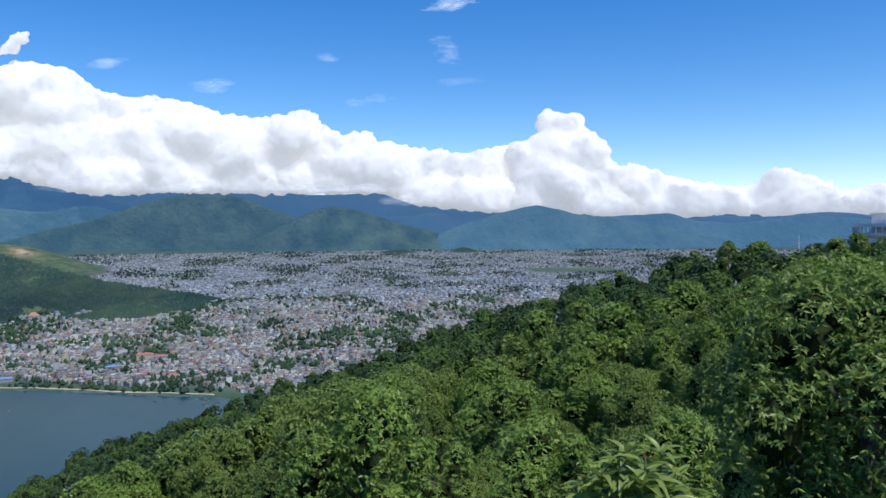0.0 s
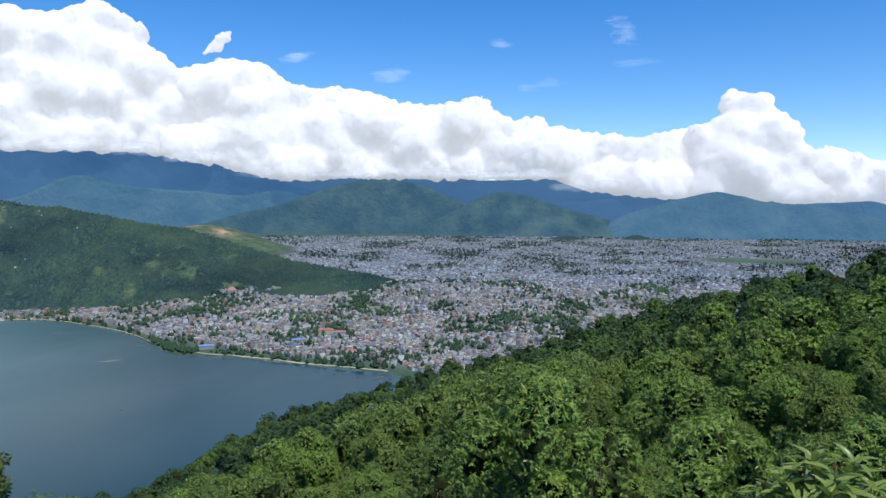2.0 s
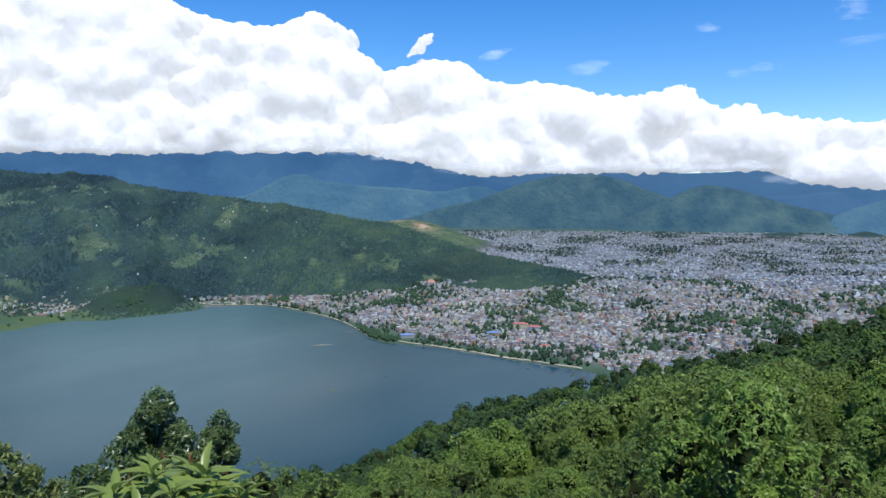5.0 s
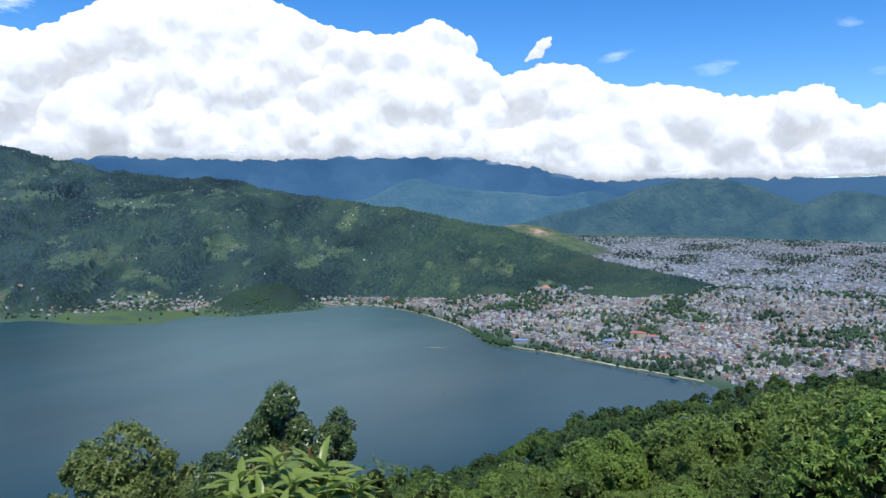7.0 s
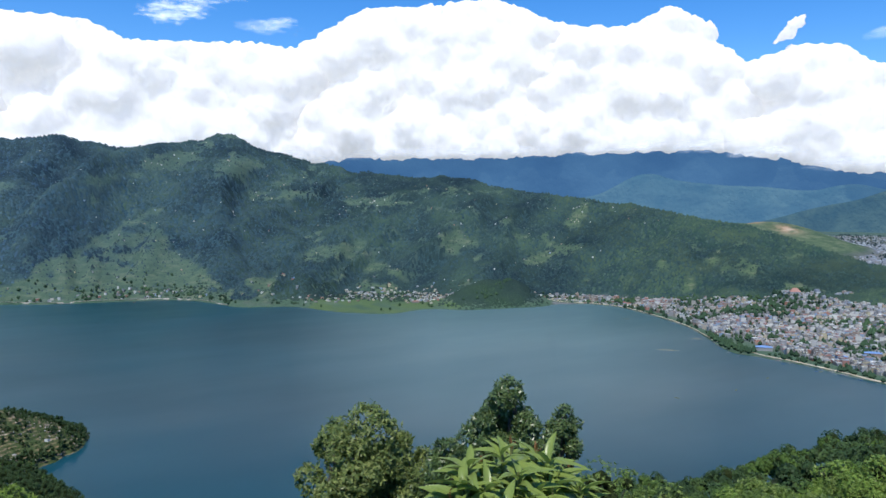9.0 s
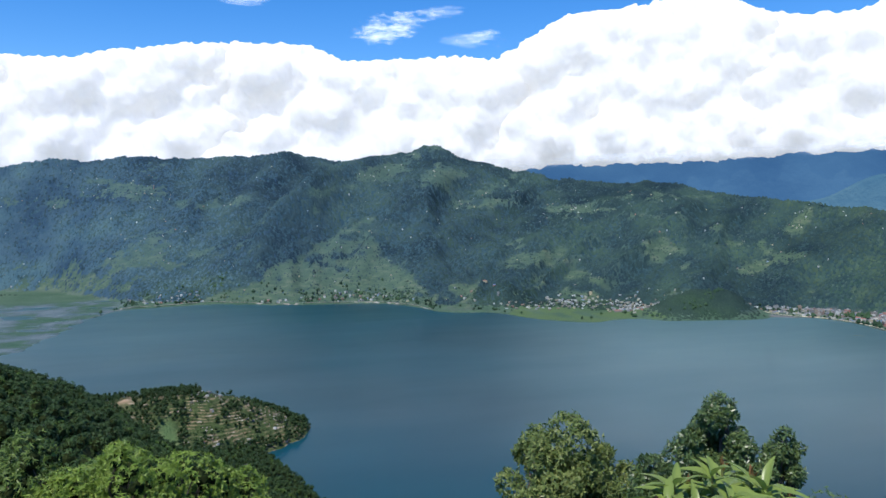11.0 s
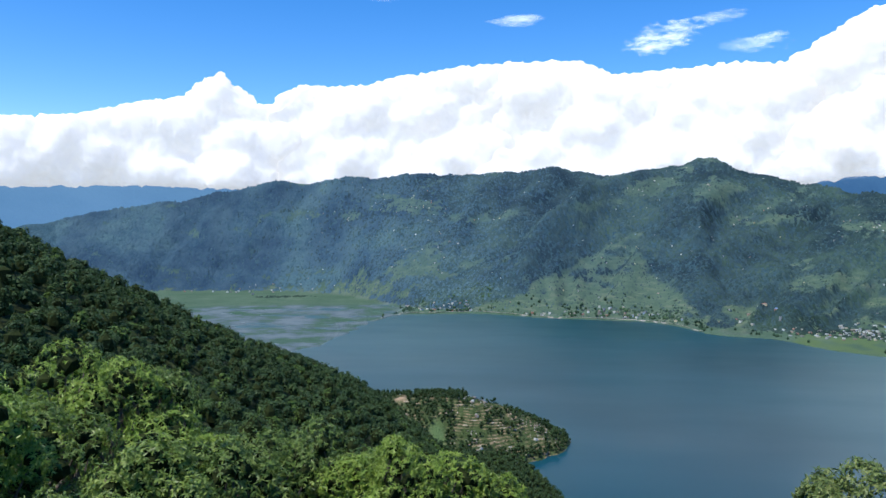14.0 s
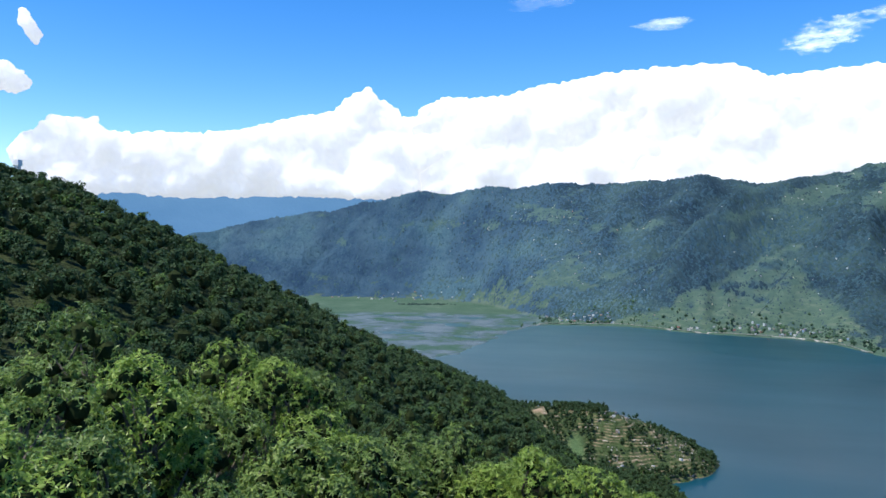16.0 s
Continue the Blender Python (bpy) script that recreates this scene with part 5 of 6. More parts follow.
# gardens farther off take bluer leaves, for the painted haze
for mat, pk in ((TOWN_GREEN, pick & (trt < 3400)), (RIDGE_WOODS, pick & (trt >= 3400))):
    lumps("town_trees", tx[pk], ty[pk], rg.uniform(7, 15, pk.sum()) * np.where(trt[pk] > 3400, 0.65, 1), mat, "dark green trees in gardens and parks of town", 5)


def block(bm, x0, x1, y0, y1, z0, z1):
    v = [bm.verts.new(p) for p in ((x0, y0, z0), (x1, y0, z0), (x1, y1, z0), (x0, y1, z0), (x0, y0, z1), (x1, y0, z1), (x1, y1, z1), (x0, y1, z1))]
    for f in ((3, 2, 1, 0), (4, 5, 6, 7), (0, 1, 5, 4), (1, 2, 6, 5), (2, 3, 7, 6), (3, 0, 4, 7)):
        bm.faces.new([v[i] for i in f])


def house(wide, deep, storeys, pitched, label):
    """A concrete house: walls with floor slabs, a flat roof with parapet and stair head, or a low pitched roof; bands of windows."""
    ob = tagged(new("house"), label, "house", "houses along the lake shore")
    hgt = 3.1 * storeys
    bm = bmesh.new()
    block(bm, -wide / 2, wide / 2, -deep / 2, deep / 2, -3, hgt)
    wall = part("wall", bm, HOUSE_WALL, ob)
    for k in range(1, storeys):
        bm = bmesh.new()
        block(bm, -wide / 2 - 0.5, wide / 2 + 0.5, -deep / 2 - 0.9, deep / 2 + 0.3, 3.1 * k - 0.12, 3.1 * k + 0.12)
        part("balcony_slab", bm, HOUSE_ROOF, wall)
    bm = bmesh.new()
    if pitched:
        a, b = wide / 2 + 0.6, deep / 2 + 0.6
        lo = [bm.verts.new(p) for p in ((-a, -b, hgt), (a, -b, hgt), (a, b, hgt), (-a, b, hgt))]
        hi = [bm.verts.new(p) for p in ((-a * 0.6, 0, hgt + 2.4), (a * 0.6, 0, hgt + 2.4))]
        for f in ((lo[0], lo[1], hi[1], hi[0]), (lo[2], lo[3], hi[0], hi[1]), (lo[1], lo[2], hi[1]), (lo[3], lo[0], hi[0]), (lo[3], lo[2], lo[1], lo[0])):
            bm.faces.new(f)
        part("roof", bm, HOUSE_ROOF, ob)
    else:
        block(bm, -wide / 2 - 0.3, wide / 2 + 0.3, -deep / 2 - 0.3, deep / 2 + 0.3, hgt, hgt + 0.3)
        roof = part("roof", bm, HOUSE_ROOF, ob)
        bm = bmesh.new()
        for x0, x1, y0, y1 in ((-wide / 2, wide / 2, -deep / 2, -deep / 2 + 0.2), (-wide / 2, wide / 2, deep / 2 - 0.2, deep / 2),
                               (-wide / 2, -wide / 2 + 0.2, -deep / 2 + 0.2, deep / 2 - 0.2), (wide / 2 - 0.2, wide / 2, -deep / 2 + 0.2, deep / 2 - 0.2)):
            block(bm, x0, x1, y0, y1, hgt + 0.3, hgt + 1.1)
        part("parapet", bm, HOUSE_WALL, roof)
        bm = bmesh.new()
        block(bm, wide * 0.08, wide * 0.44, -deep * 0.1, deep * 0.4, hgt + 0.3, hgt + 2.9)
        stair = part("stair_head", bm, HOUSE_WALL, ob)
        bm = bmesh.new()
        block(bm, wide * 0.2, wide * 0.2 + 0.9, -deep * 0.1 - 0.06, -deep * 0.1 + 0.05, hgt + 0.34, hgt + 2.35)
        part("door", bm, GLASS_DARK, stair, "dark doorway to the roof")
        bm = bmesh.new()
        bmesh.ops.create_cone(bm, cap_ends=True, segments=8, radius1=0.7, radius2=0.6, depth=1.4, matrix=Matrix.Translation((wide * 0.25, 0.15 * deep, hgt + 3.6)))
        tank = part("water_tank", bm, TANK, ob, "black plastic water tank")
        bm = bmesh.new()
        bmesh.ops.create_cone(bm, cap_ends=True, segments=8, radius1=0.3, radius2=0.26, depth=0.16, matrix=Matrix.Translation((wide * 0.25, 0.15 * deep, hgt + 4.37)))
        part("lid", bm, TANK, tank)
    for k in range(storeys):
        for j in (-0.28, 0.0, 0.28):
            bm = bmesh.new()
            block(bm, j * wide - 0.7, j * wide + 0.7, -deep / 2 - 0.05, -deep / 2 + 0.1, 3.1 * k + 1.0, 3.1 * k + 2.4)
            part("window", bm, GLASS_DARK, ob)
    return ob


styles = [house(11, 10, 3, False, "pale flat-roofed concrete house by the lake"), house(9, 9, 2, False, "small flat-roofed plastered house by the lake"),
          house(13, 10, 4, False, "tall flat-roofed concrete guesthouse near the shore"), house(12, 8, 2, True, "low house with a pitched tin roof")]
for n, i in enumerate(front):
    m = pose(x[i], y[i], z[i], 0, 0, math.degrees(turn[i]) + 150)
    if n < len(styles):
        styles[n].matrix_basis = m
    else:
        copy_thing(styles[int(rg.choice(4, p=[0.4, 0.3, 0.15, 0.15]))], m)

# larger halls that stand out by their colour
def hall(az, r, wide, deep, high, rise, colour, label):
    x0, y0 = xy_of(az, float(r))
    z0 = float(ground_at(x0, y0))
    ob = tagged(new("hall"), label, "hall", "large halls in the town")
    ob.matrix_basis = pose(x0, y0, z0, 0, 0, az + 8)
    paint = Mat("painted_sheet", 0.6)
    paint.color(paint.mix(paint.math("MULTIPLY", paint.noise(0.15, 4), 0.5), tuple(colour), (0.3, 0.28, 0.26)))
    bm = bmesh.new()
    block(bm, -wide / 2, wide / 2, -deep / 2, deep / 2, -3, high)
    part("wall", bm, HOUSE_WALL, ob)
    bm = bmesh.new()
    a, b = wide / 2 + 0.8, deep / 2 + 0.8
    lo = [bm.verts.new(p) for p in ((-a, -b, high), (a, -b, high), (a, b, high), (-a, b, high))]
    hi = [bm.verts.new(p) for p in ((-a * 0.35, 0, high + rise), (a * 0.35, 0, high + rise))]
    for f in ((lo[0], lo[1], hi[1], hi[0]), (lo[2], lo[3], hi[0], hi[1]), (lo[1], lo[2], hi[1]), (lo[3], lo[0], hi[0]), (lo[3], lo[2], lo[1], lo[0])):
        bm.faces.new(f)
    part("roof", bm, paint, ob)


BLUE, RED, RUST = (0.10, 0.26, 0.55), (0.42, 0.09, 0.07), (0.34, 0.13, 0.08)
for row in ((31.2, 1800, 34, 18, 8, 3, BLUE, "lakeside hall with a bright blue tin roof"), (29.3, 2500, 30, 24, 10, 11, RUST, "large rust-orange pagoda-roofed temple hall"),
            (24.4, 1830, 34, 16, 9, 3, BLUE, "long building with a blue roof"), (22.3, 1930, 40, 18, 13, 4, RED, "red-roofed concrete hotel building in town"), (21.2, 1900, 30, 16, 12, 4, RED, "red-roofed concrete hotel building in town"),
            (22.4, 1720, 18, 12, 9, 3, RED, "red-roofed concrete hotel building in town"), (24.3, 1670, 20, 9, 5, 3, RUST, "low orange-roofed lakeside restaurant building"), (20.4, 1660, 26, 12, 10, 3, RED, "red-roofed long hotel building"),
            (26.2, 1760, 20, 12, 8, 2, BLUE, "building with a faded blue roof"), (66.6, 2720, 15, 7, 5, 2, BLUE, "hillside lodge with blue roof"), (67.4, 2760, 15, 7, 5, 2, RUST, "brown lodge on the far slope"),
            (57.2, 2440, 24, 10, 5, 3, RUST, "white lakeside lodge with brown roof")):
    hall(*row)

# hamlets on the far shore, on the hillside, on the flats and on the cape
spots = []
for a0, r0, sa, sr, n in ((77.5, 2745, 1.6, 22, 34), (83.5, 2745, 1.2, 16, 14), (90.5, 2850, 2.0, 40, 34), (94.5, 2960, 2.2, 80, 30), (54, 2520, 1.2, 40, 36), (57.5, 2610, 1.6, 50, 54), (62.5, 2560, 2.0, 60, 54), (56.5, 2480, 1.6, 20, 26), (104, 3760, 4, 60, 34),
                          (48.5, 2590, 2.0, 22, 20), (41, 2470, 2.0, 22, 60), (44.5, 2560, 1.6, 18, 46), (68.5, 2680, 1.5, 60, 12), (73.2, 2640, 1.2, 20, 5), (61.4, 2680, 1.0, 40, 24), (59.7, 2740, 1.2, 50, 20), (55.6, 2650, 0.9, 60, 40), (57.0, 2480, 0.5, 15, 14), (86.3, 922, 0.3, 6, 4), (86.2, 864, 0.3, 6, 4),
                          (88.5, 1130, 0.7, 18, 9), (86.6, 1030, 1.6, 40, 12), (83.6, 1000, 0.4, 12, 5), (88.3, 985, 0.5, 20, 4)):
    spots.append(np.stack([rg.normal(a0, sa, n), rg.normal(r0, sr, n)], -1))
a2 = 40 + 62 * rg.random(700) ** 0.8
u2 = rg.beta(2.4, 1.6, 700)
spots.append(np.stack([a2, curve(FOOT, a2) + (curve(RIDGE_R, a2) - curve(FOOT, a2)) * u2], -1))
a3 = rg.uniform(38, 46, 40)
spots.append(np.stack([a3, curve(RIDGE_R, a3) - rg.uniform(5, 120, 40)], -1))
sp = np.concatenate(spots)
sp = sp[(sp[:, 1] < 1400) | (field_at(sp[:, 0], sp[:, 1]) > 0.25) | (rg.random(len(sp)) < 0.25) | (sp[:, 1] < curve(FOOT, sp[:, 0]) + 90)]
hx, hy = xy_of(sp[:, 0], sp[:, 1])
hz = ground_at(hx, hy)
okh = hz > 0.9
hx, hy, hz, sp = hx[okh], hy[okh], hz[okh], sp[okh]
sz = np.where(sp[:, 1] < 1400, 0.5, np.where(hz > 40, 0.54, 0.9))
boxes("hamlet_houses", hx, hy, hz, rg.uniform(6, 12, len(hx)) * sz, rg.uniform(5, 9, len(hx)) * sz, rg.uniform(3.5, 8, len(hx)) * sz, rg.uniform(0, 3, len(hx)), [TOWN_WALL, TOWN_ROOF],
      "small pale farmhouses scattered over the hillside", "houses")

# trees on the cape, along the shores and in the hamlets
a4, r4 = rg.uniform(80, 100, 7000), rg.uniform(900, 1330, 7000)
x4, y4 = xy_of(a4, r4)
c4 = cape(x4, y4)
near4 = near_hill(a4, r4)
bare = (a4 > 82.6) & (a4 < 90.2 - 1.0 * (r4 > 1100)) & (r4 > 985) & (c4 > 9 + 9 * (r4 > 1120))
sel = (c4 > 1) & (c4 > near4) & (~bare | ((fbm(x4 / 28, y4 / 28, 12) > 0.53) & (rg.random(7000) < 0.55))) & (np.hypot((a4 - 91.5) / 0.75, (r4 - 1030) / 50) > 1) & (np.hypot((a4 - 94.4) / 0.6, (r4 - 1155) / 26) > 1) & (rg.random(7000) < 0.75)
canopy("cape_trees", x4[sel], y4[sel], ground_at(x4[sel], y4[sel]), rg.uniform(6, 11, sel.sum()) * np.where(rg.random(sel.sum()) < 0.06, 1.7, 1), rg.uniform(5, 9, sel.sum()), 50, 1.6, WOODS_DARK, "dark trees among terraced fields of the headland", 77)
a8, r8 = rg.uniform(82, 91, 5200), rg.uniform(960, 1200, 5200)
x8, y8 = xy_of(a8, r8)
k8 = cape(x8, y8)
f8 = k8 / STEP - np.floor(k8 / STEP)
sel = (k8 > 6) & (k8 > near_hill(a8, r8)) & (f8 > 0.2) & (f8 < 0.9) & (fbm(x8 / 14, y8 / 14, 15) > 0.36)
canopy("terrace_hedges", x8[sel], y8[sel], ground_at(x8[sel], y8[sel]) - 0.6, rg.uniform(1.6, 3.4, sel.sum()), rg.uniform(2, 4.5, sel.sum()), 12, 1.2, WOODS, "low bushes along the edges of terraced fields", 79, core=False)
sel = np.flatnonzero((k8 > 5) & (k8 > near_hill(a8, r8)) & (fbm(x8 / 22, y8 / 22, 18) > 0.60) & (f8 > 0.1))[:260]
ROCK = Mat("pale_rock", 0.9)
ROCK.color(ROCK.ramp(ROCK.island(), [(0, (0.16, 0.14, 0.11)), (0.7, (0.3, 0.27, 0.22)), (1, (0.5, 0.48, 0.44))]))
lumps("field_stones", x8[sel], y8[sel], rg.uniform(1.2, 3.0, len(sel)), ROCK, "pale stones and rubble among the terraces", 81)
a5 = np.where(np.arange(1500) < 130, rg.normal(33.4, 0.9, 1500), rg.uniform(17, 96, 1500))
r5 = curve(SHORE, a5) + rg.gamma(2.0, 28, 1500) + 8
sel = ((fbm(a5 * 1.3, 0 * a5, 8) > 0.47) | (rg.random(1500) < 0.15)) & ((a5 < 52.5) | (a5 > 66) | (rg.random(1500) < 0.08))
x5, y5 = xy_of(a5[sel], r5[sel])
z5 = ground_at(x5, y5)
lumps("shore_trees", x5[z5 > 0.6], y5[z5 > 0.6], rg.uniform(6, 13, (z5 > 0.6).sum()), TOWN_GREEN, "dark green trees lining the lake shore", 9)
# the wooded foot of the spur, the flats' hedgerows
a6 = np.concatenate([50.7 + 1.9 * rg.uniform(-1, 1, 1300), np.round(rg.uniform(52.5, 67, 500) * 1.4 + rg.normal(0, 0.12, 500), 0) / 1.4 + rg.normal(0, 0.16, 500), rg.normal(103.5, 0.9, 90)])
r6 = np.concatenate([2400 + 165 * rg.random(1300) ** 1.2 * (1 - ((a6[:1300] - 50.7) / 1.95) ** 2) ** 0.7, 2520 + np.abs(rg.normal(0, 150, 500)), rg.normal(3480, 16, 90)])
x6, y6 = xy_of(a6, r6)
z6 = ground_at(x6, y6)
treetops("lakeside_trees", x6[z6 > 0.6], y6[z6 > 0.6], (rg.uniform(9, 15, len(a6)) * np.where(np.abs(a6 - 50.6) < 2.5, 1.0, 1))[z6 > 0.6], GROVE_WOODS, "groves and hedgerows on the lakeside flats", 13)

groves = [(64.6, 2640, 1.5, 42, 330), (60.4, 2570, 0.9, 24, 90), (56.2, 2640, 1.3, 34, 130), (53.8, 2500, 0.7, 22, 60), (58.2, 2490, 0.8, 14, 40), (67.6, 2610, 0.8, 40, 120), (52.6, 2410, 1.0, 44, 1300), (49.7, 2470, 0.9, 45, 1000), (51.2, 2440, 0.8, 40, 500),
          (88.6, 2930, 1.1, 40, 120), (92.8, 2960, 0.9, 40, 100), (76.4, 2760, 1.2, 26, 70), (73.6, 2700, 0.7, 40, 80)]
ga = np.concatenate([rg.normal(a_, sa2, n_) for a_, r_, sa2, sr_, n_ in groves])
gq = np.concatenate([rg.normal(r_, sr_, n_) for a_, r_, sa2, sr_, n_ in groves])
x9, y9 = xy_of(ga, gq)
ok9 = ground_at(x9, y9) > 0.9
treetops("grove_trees", x9[ok9], y9[ok9], rg.uniform(8, 13, ok9.sum()), GROVE_WOODS, "dark groves among the lakeside fields", 17)

# ---- lakeside path ----
SHINGLE = Mat("shingle", 0.9)
SHINGLE.color(SHINGLE.ramp(SHINGLE.noise(0.06, 5, 0.7), [(0.35, (0.10, 0.12, 0.07)), (0.5, (0.24, 0.23, 0.19)), (0.7, (0.36, 0.34, 0.3))]))
PATH = Mat("pale_path", 0.9)
PATH.color(PATH.ramp(PATH.noise(0.05, 4), [(0.3, (0.36, 0.33, 0.22)), (0.7, (0.5, 0.46, 0.34))]))
pa = np.arange(17.5, 47, 0.1)
off = 9 + 5 * fbm(pa / 1.2, 0 * pa, 6) + 55 * np.exp(-((pa - 33.2) / 1.3) ** 2)
mid = curve(SHORE, pa)
edge_a = np.stack([*xy_of(pa, mid + off), 0 * pa], -1)
edge_b = np.stack([*xy_of(pa, mid + off + 9), 0 * pa], -1)
for e in (edge_a, edge_b):
    e[:, 2] = ground_at(e[:, 0], e[:, 1]) + 0.7
n = len(pa)
k = np.arange(n - 1)
tagged(new("lakeside_path", mesh_of("lakeside_path", np.concatenate([edge_a, edge_b]), np.stack([k, k + 1, k + n + 1, k + n], -1), [PATH])),
       "pale lakeside footpath along the shore", "path", kind="structure")

sa_ = np.arange(71.5, 97, 0.1)
sm = curve(SHORE, sa_) + 2 + 10 * (fbm(sa_ / 0.8, 0 * sa_, 61) - 0.4)
rim_a, rim_b = (np.stack([*xy_of(sa_, sm + k_), 0 * sa_], -1) for k_ in (0.0, 4.5))
for e in (rim_a, rim_b):
    e[:, 2] = np.maximum(ground_at(e[:, 0], e[:, 1]), 0) + 0.7
n = len(sa_)
k = np.arange(n - 1)
tagged(new("shingle", mesh_of("shingle", np.concatenate([rim_a, rim_b]), np.stack([k, k + 1, k + n + 1, k + n], -1), [SHINGLE])), "pale shingle along the water's edge", "beach", kind="structure")

# ---- boats ----
BOAT = Mat("painted_boat_wood", 0.5)
BOAT.color(stained(BOAT, BOAT.ramp(BOAT.each(), [(0, (0.12, 0.25, 0.5)), (0.35, (0.5, 0.5, 0.48)), (0.6, (0.55, 0.2, 0.12)), (0.75, (0.5, 0.42, 0.14))], hard=True), 2.0))


def boat():
    ob = tagged(new("rowing_boat"), "small painted wooden rowing boat on the lake", "boat", "boats on the lake")
    bm = bmesh.new()
    rows_ = []
    for t_ in np.linspace(-1, 1, 9):
        half, rise = 0.85 * (1 - abs(t_) ** 2.4) + 0.05, 0.45 * t_ ** 2
        rows_.append([bm.verts.new((t_ * 3.6, s * half * b, zz)) for s, b, zz in ((-1, 1, 0.75 + rise), (-1, 0.6, -0.1 + rise * 0.4), (1, 0.6, -0.1 + rise * 0.4), (1, 1, 0.75 + rise))])
    for a, b in zip(rows_, rows_[1:]):
        for j in range(3):
            bm.faces.new((a[j], a[j + 1], b[j + 1], b[j]))
    part("hull", bm, BOAT, ob)
    for xx in (-1.4, 0, 1.4):
        bm = bmesh.new()
        block(bm, xx - 0.15, xx + 0.15, -0.7, 0.7, 0.5, 0.56)
        part("bench", bm, BARK, ob)
    return ob


first = boat()
berths = [(rg.uniform(17.2, 23), -rg.uniform(12, 75)) for _ in range(26)] + [(rg.uniform(24, 35), -rg.uniform(6, 30)) for _ in range(10)] + [(36.8, -30), (37.5, -25)]
places = [(a, float(curve(SHORE, a)) + o) for a, o in berths] + [(37.1, 1290), (33.0, 1385), (30.9, 1510), (78.0, 2640), (95, 2600)]
for n, (a, r_) in enumerate(places):
    bx, by = xy_of(a, float(r_))
    m = pose(bx, by, 0.05, 0, 0, rg.uniform(0, 360))
    if n:
        copy_thing(first, m)
    else:
        first.matrix_basis = m

WEED = Mat("floating_weed", 0.9)
WEED.color(WEED.ramp(WEED.noise(0.15, 4), [(0.35, (0.16, 0.17, 0.10)), (0.65, (0.3, 0.27, 0.2))]))
for a, r_, ln in ((37.8, 1730, 46), (35.8, 1905, 30), (41, 2190, 26)):
    bm = bmesh.new()
    bmesh.ops.create_circle(bm, cap_ends=True, segments=28, radius=1)
    for v in bm.verts:
        q = 1 + 0.35 * math.sin(5 * v.co.x * 3 + a) * math.cos(4 * v.co.y * 3)
        v.co = Vector((v.co.x * ln / 2 * q, v.co.y * ln / 9 * q, 0.12))
    bmesh.ops.solidify(bm, geom=bm.faces[:], thickness=0.3)
    me = bpy.data.meshes.new("floating_weed")
    bm.to_mesh(me)
    bm.free()
    me.materials.append(WEED.m)
    ob = tagged(new("floating_weed", me), "mat of brownish floating weed on the lake", "plants", "floating weed")
    bx, by = xy_of(a, float(r_))
    ob.matrix_basis = pose(bx, by, 0, 0, 0, a)

# ---- broad-leaved shrubs close to the standpoint ----
SHRUB = leaf_mat("broad_shrub_leaf", [(0, (0.211, 0.303, 0.070)), (0.6, (0.351, 0.433, 0.110)), (1, (0.562, 0.552, 0.219))], 0.32, 0.4)
SHRUB.set(Specular_IOR_Level=0.4)
SHRUB_RED = leaf_mat("young_red_leaf", [(0, (0.25, 0.10, 0.05)), (0.5, (0.32, 0.16, 0.07)), (1, (0.35, 0.26, 0.1))], 0.4, 0.35)
STEM = Mat("green_stem", 0.6)
STEM.color(STEM.ramp(STEM.noise(20, 3), [(0.3, (0.09, 0.11, 0.03)), (0.7, (0.2, 0.2, 0.07))]))


def broad_leaf(mat, bend, fold):
    """A pointed leaf one unit long, creased along its midrib and arched."""
    bm = bmesh.new()
    rows_ = []
    for t_ in np.linspace(0, 1, 8):
        half = 0.14 * math.sin(math.pi * min(1, t_ * 0.94 + 0.03)) ** 0.8 * (1.15 - 0.5 * t_)
        zz = 0.28 * t_ - bend * t_ * t_
        rows_.append([bm.verts.new((t_, -half, zz + fold * half)), bm.verts.new((t_, 0, zz)), bm.verts.new((t_, half, zz + fold * half))])
    for a, b in zip(rows_, rows_[1:]):
        for j in range(2):
            bm.faces.new((a[j], b[j], b[j + 1], a[j + 1]))
    me = bpy.data.meshes.new("leaf")
    bm.to_mesh(me)
    bm.free()
    me.materials.append(mat.m)
    for p in me.polygons:
        p.use_smooth = True
    return me


LEAVES = [broad_leaf(SHRUB, b, f) for b, f in ((0.45, 0.55), (0.75, 0.4), (0.3, 0.7))]
RED_LEAVES = [broad_leaf(SHRUB_RED, 0.1, 0.9)]


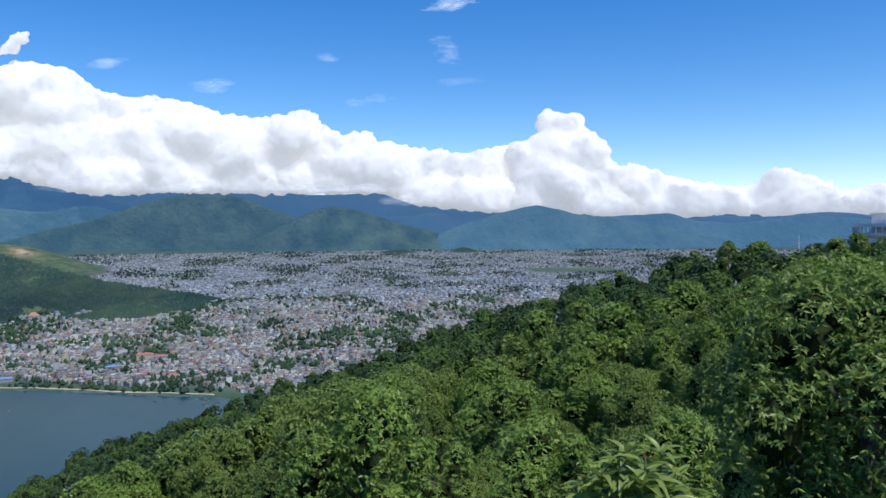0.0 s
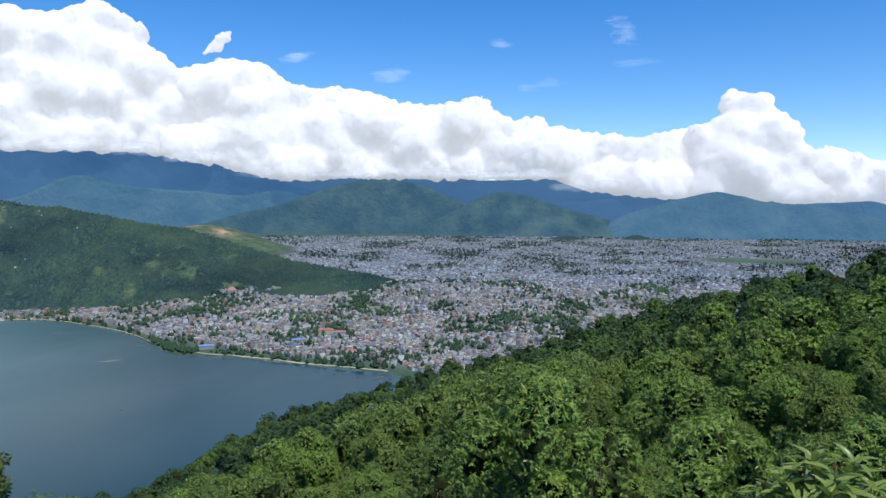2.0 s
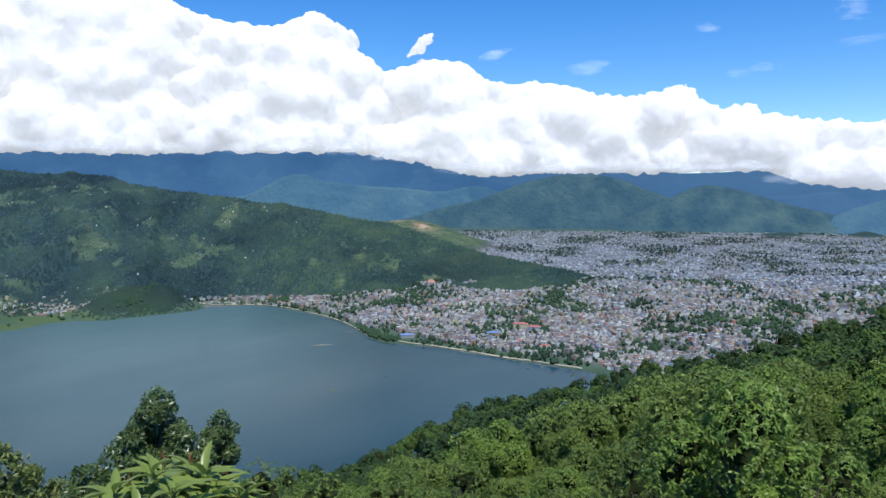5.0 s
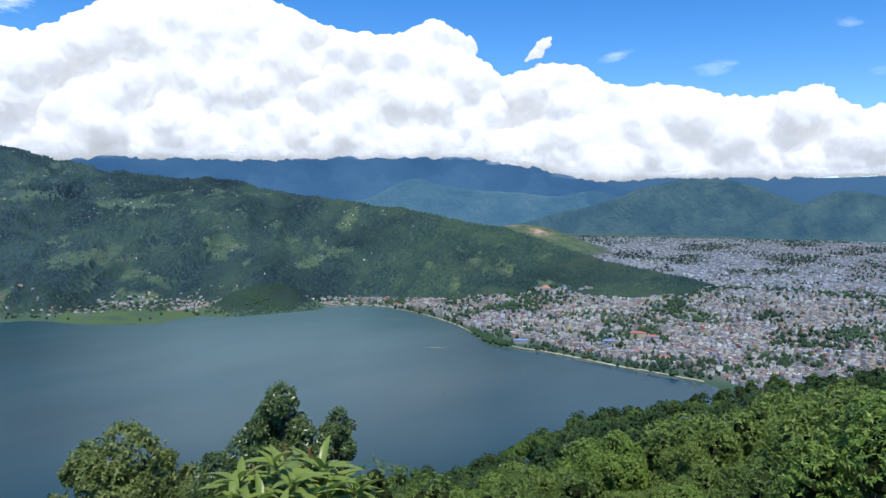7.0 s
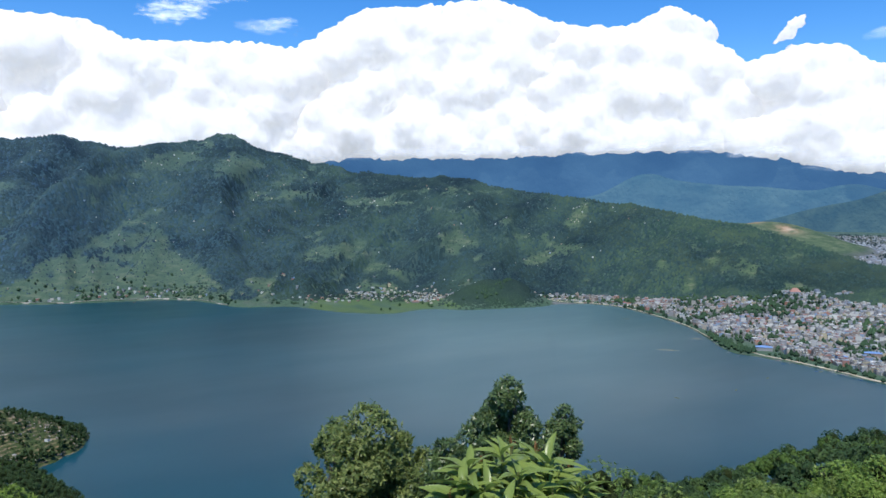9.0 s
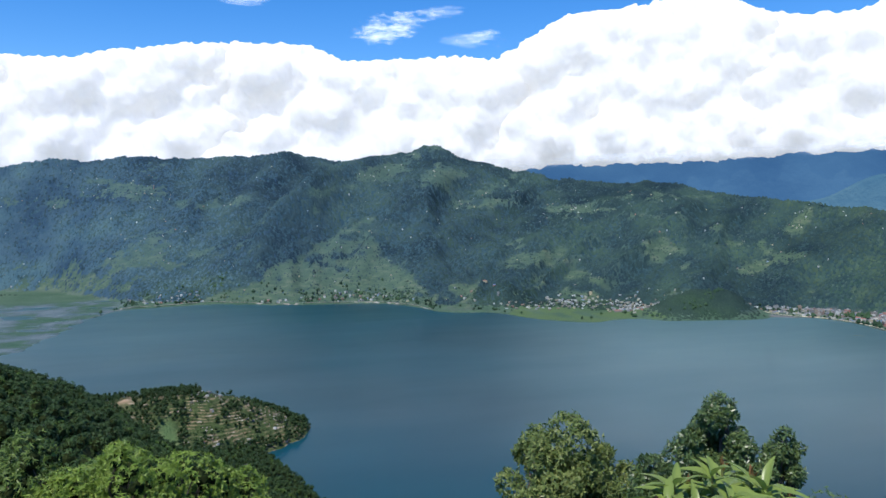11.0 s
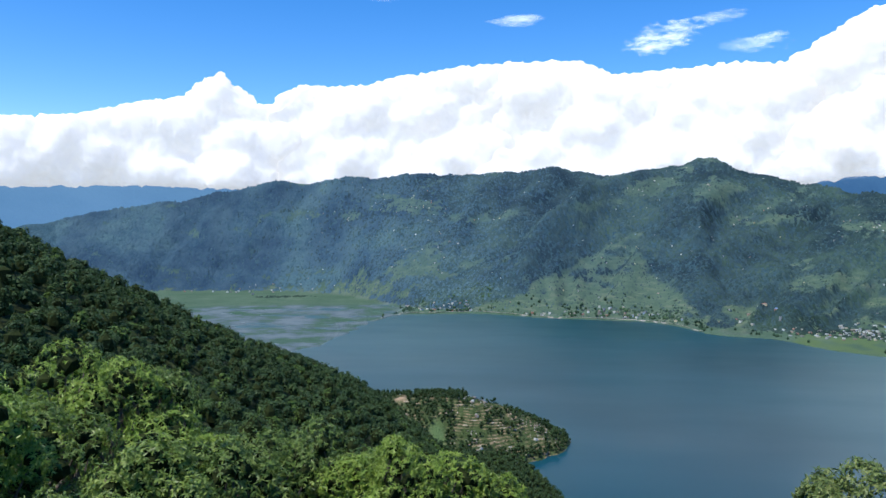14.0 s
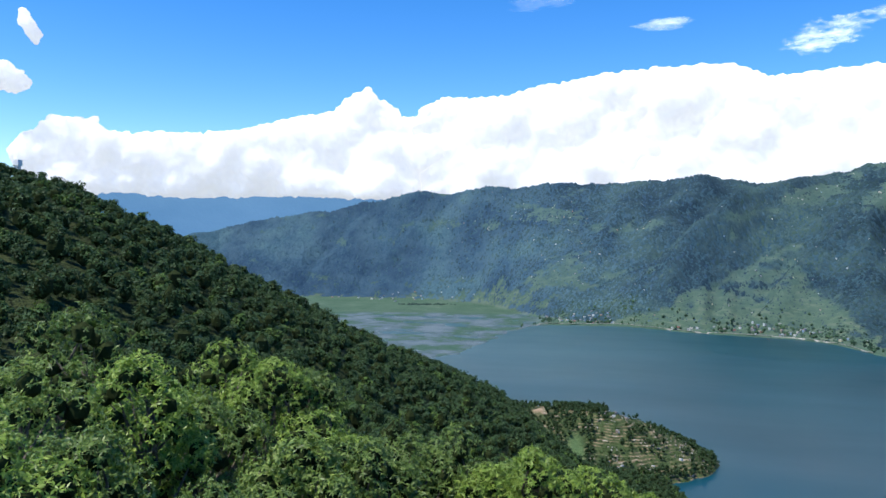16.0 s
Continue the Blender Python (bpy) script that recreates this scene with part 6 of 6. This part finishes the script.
def shrub(az, r, shoots, leaf, label, seed):
    """Shoots (bearing, height above the horizon, distance) from one root, each with whorls of large leaves."""
    rg = random.Random(seed)
    rx, ry = xy_of(az, float(r))
    rz = float(ground_at(rx, ry)) - 0.05
    ob = tagged(new("shrub"), label, "shrub", "shrubs beside the lookout")
    ob.matrix_basis = pose(rx, ry, rz)
    for sa, se, sd, red in shoots:
        px, py = xy_of(sa, float(sd))
        tip = Vector((px - rx, py - ry, EYE + sd * math.tan(math.radians(se)) - rz))
        mid = Vector((tip.x * 0.75, tip.y * 0.75, tip.z * 0.55))
        bm = bmesh.new()
        tube(bm, (0, 0, 0), mid, 0.016, 0.011)
        tube(bm, mid, tip, 0.011, 0.005)
        part("stem", bm, STEM, ob)
        way = (tip - mid).normalized()
        count = rg.randint(19, 25)
        for k in range(count):
            back = k / count
            pos = tip - way * (0.015 + 0.22 * back)
            spin = k * 2.4 + rg.uniform(-0.3, 0.3)
            young = red and k < 4
            up = math.radians((68 if young else 38) - 50 * back + rg.uniform(-12, 12))
            size = leaf * (0.24 if young else (0.6 + 0.5 * back) * rg.uniform(0.8, 1.15))
            m = Matrix.LocRotScale(pos, Euler((rg.uniform(-0.4, 0.4), -up, spin)), (size, size, size))
            lf = child("leaf", rg.choice(RED_LEAVES if young else LEAVES), ob)
            lf.matrix_basis = m


shrub(48.5, 3.3, [(50.3, -18.6, 3.1, 0), (47.6, -18.2, 3.3, 1), (45.0, -19.4, 3.4, 1), (53.0, -19.6, 3.0, 0), (49.0, -20.0, 3.0, 0), (46.3, -20.8, 3.1, 0), (51.6, -21.2, 2.9, 0), (43.4, -22.0, 3.2, 0), (48.2, -22.2, 2.9, 0), (54.4, -21.8, 2.9, 1), (49.6, -17.9, 3.3, 1), (46.6, -19.0, 3.2, 0), (51.9, -19.4, 3.1, 1), (44.2, -20.6, 3.2, 0), (47.4, -21.4, 3.0, 0), (53.4, -21.0, 2.9, 0), (50.0, -22.4, 2.8, 0)],
      0.235, "broad-leaved shrub with long bright green leaves", 5)
shrub(-15.5, 5.2, [(-14.0, -16.6, 5.1, 0), (-16.6, -16.4, 5.3, 0), (-12.2, -18.2, 5.0, 0), (-17.8, -18.0, 5.2, 0), (-15.2, -18.6, 4.9, 0), (-10.8, -18.9, 5.0, 1), (-13.2, -17.4, 5.2, 0), (-15.4, -17.0, 5.0, 1), (-16.9, -18.9, 5.0, 0)],
      0.26, "broad-leaved shrub with fresh light green leaves", 6)

# ---- white terrace and small buildings on the crest ----
WHITE = Mat("whitewashed_masonry", 0.7)
WHITE.color(WHITE.mix(WHITE.math("MULTIPLY", WHITE.noise(0.8, 6, 0.7), 0.5), (0.82, 0.81, 0.79), (0.55, 0.54, 0.52)))
tx_, ty_ = xy_of(-34.9, 118.0)
tz = EYE - 2.6
terrace = tagged(new("shrine_terrace"), "white masonry shrine terrace with balustrade and stepped tier", "terrace")
terrace.matrix_basis = pose(tx_, ty_, tz, 0, 0, 10)


def ring(bm, rad, z0, z1, n=40):
    bmesh.ops.create_cone(bm, cap_ends=True, segments=n, radius1=rad, radius2=rad, depth=z1 - z0, matrix=Matrix.Translation((0, 0, (z0 + z1) / 2)))


bm = bmesh.new()
ring(bm, 11.5, -16, 1.1)
ring(bm, 12.1, 1.1, 1.45)
part("base", bm, WHITE, terrace)
bm = bmesh.new()
ring(bm, 11.9, 2.3, 2.75)
part("rail", bm, WHITE, terrace)
bm = bmesh.new()
ring(bm, 9.5, 1.45, 3.9)
ring(bm, 9.8, 3.9, 4.15)
part("tier", bm, WHITE, terrace)
bm = bmesh.new()
block(bm, -0.07, 0.07, -0.06, 0.06, 1.45, 2.35)
post = bpy.data.meshes.new("baluster")
bm.to_mesh(post)
bm.free()
post.materials.append(WHITE.m)
for k in range(72):
    a = 2 * math.pi * k / 72
    child("baluster", post, terrace).matrix_basis = Matrix.Translation((11.75 * math.cos(a), 11.75 * math.sin(a), 0)) @ Matrix.Rotation(a, 4, "Z")
mx, my = xy_of(-25.9, 128.0)
mz = float(ground_at(mx, my))
mast = tagged(new("mast"), "thin white flag mast above the trees", "mast")
mast.matrix_basis = pose(mx, my, mz)
bm = bmesh.new()
tube(bm, (0, 0, -1), (0, 0, EYE + 128 * math.tan(radians(-0.7)) - mz), 0.07, 0.05, 8)
part("pole", bm, WHITE, mast)
hx0, hy0 = xy_of(132.2, 414.0)
hz0 = float(ground_at(hx0, hy0))
tower = tagged(new("water_tower"), "small pale concrete water tower on the hilltop", "tower")
tower.matrix_basis = pose(hx0, hy0, hz0)
bm = bmesh.new()
block(bm, -1.0, 1.0, -1.0, 1.0, -1, 9.0)
part("shaft", bm, WHITE, tower)
bm = bmesh.new()
block(bm, -1.4, 1.4, -1.4, 1.4, 9.0, 12.0)
part("tank", bm, WHITE, tower)
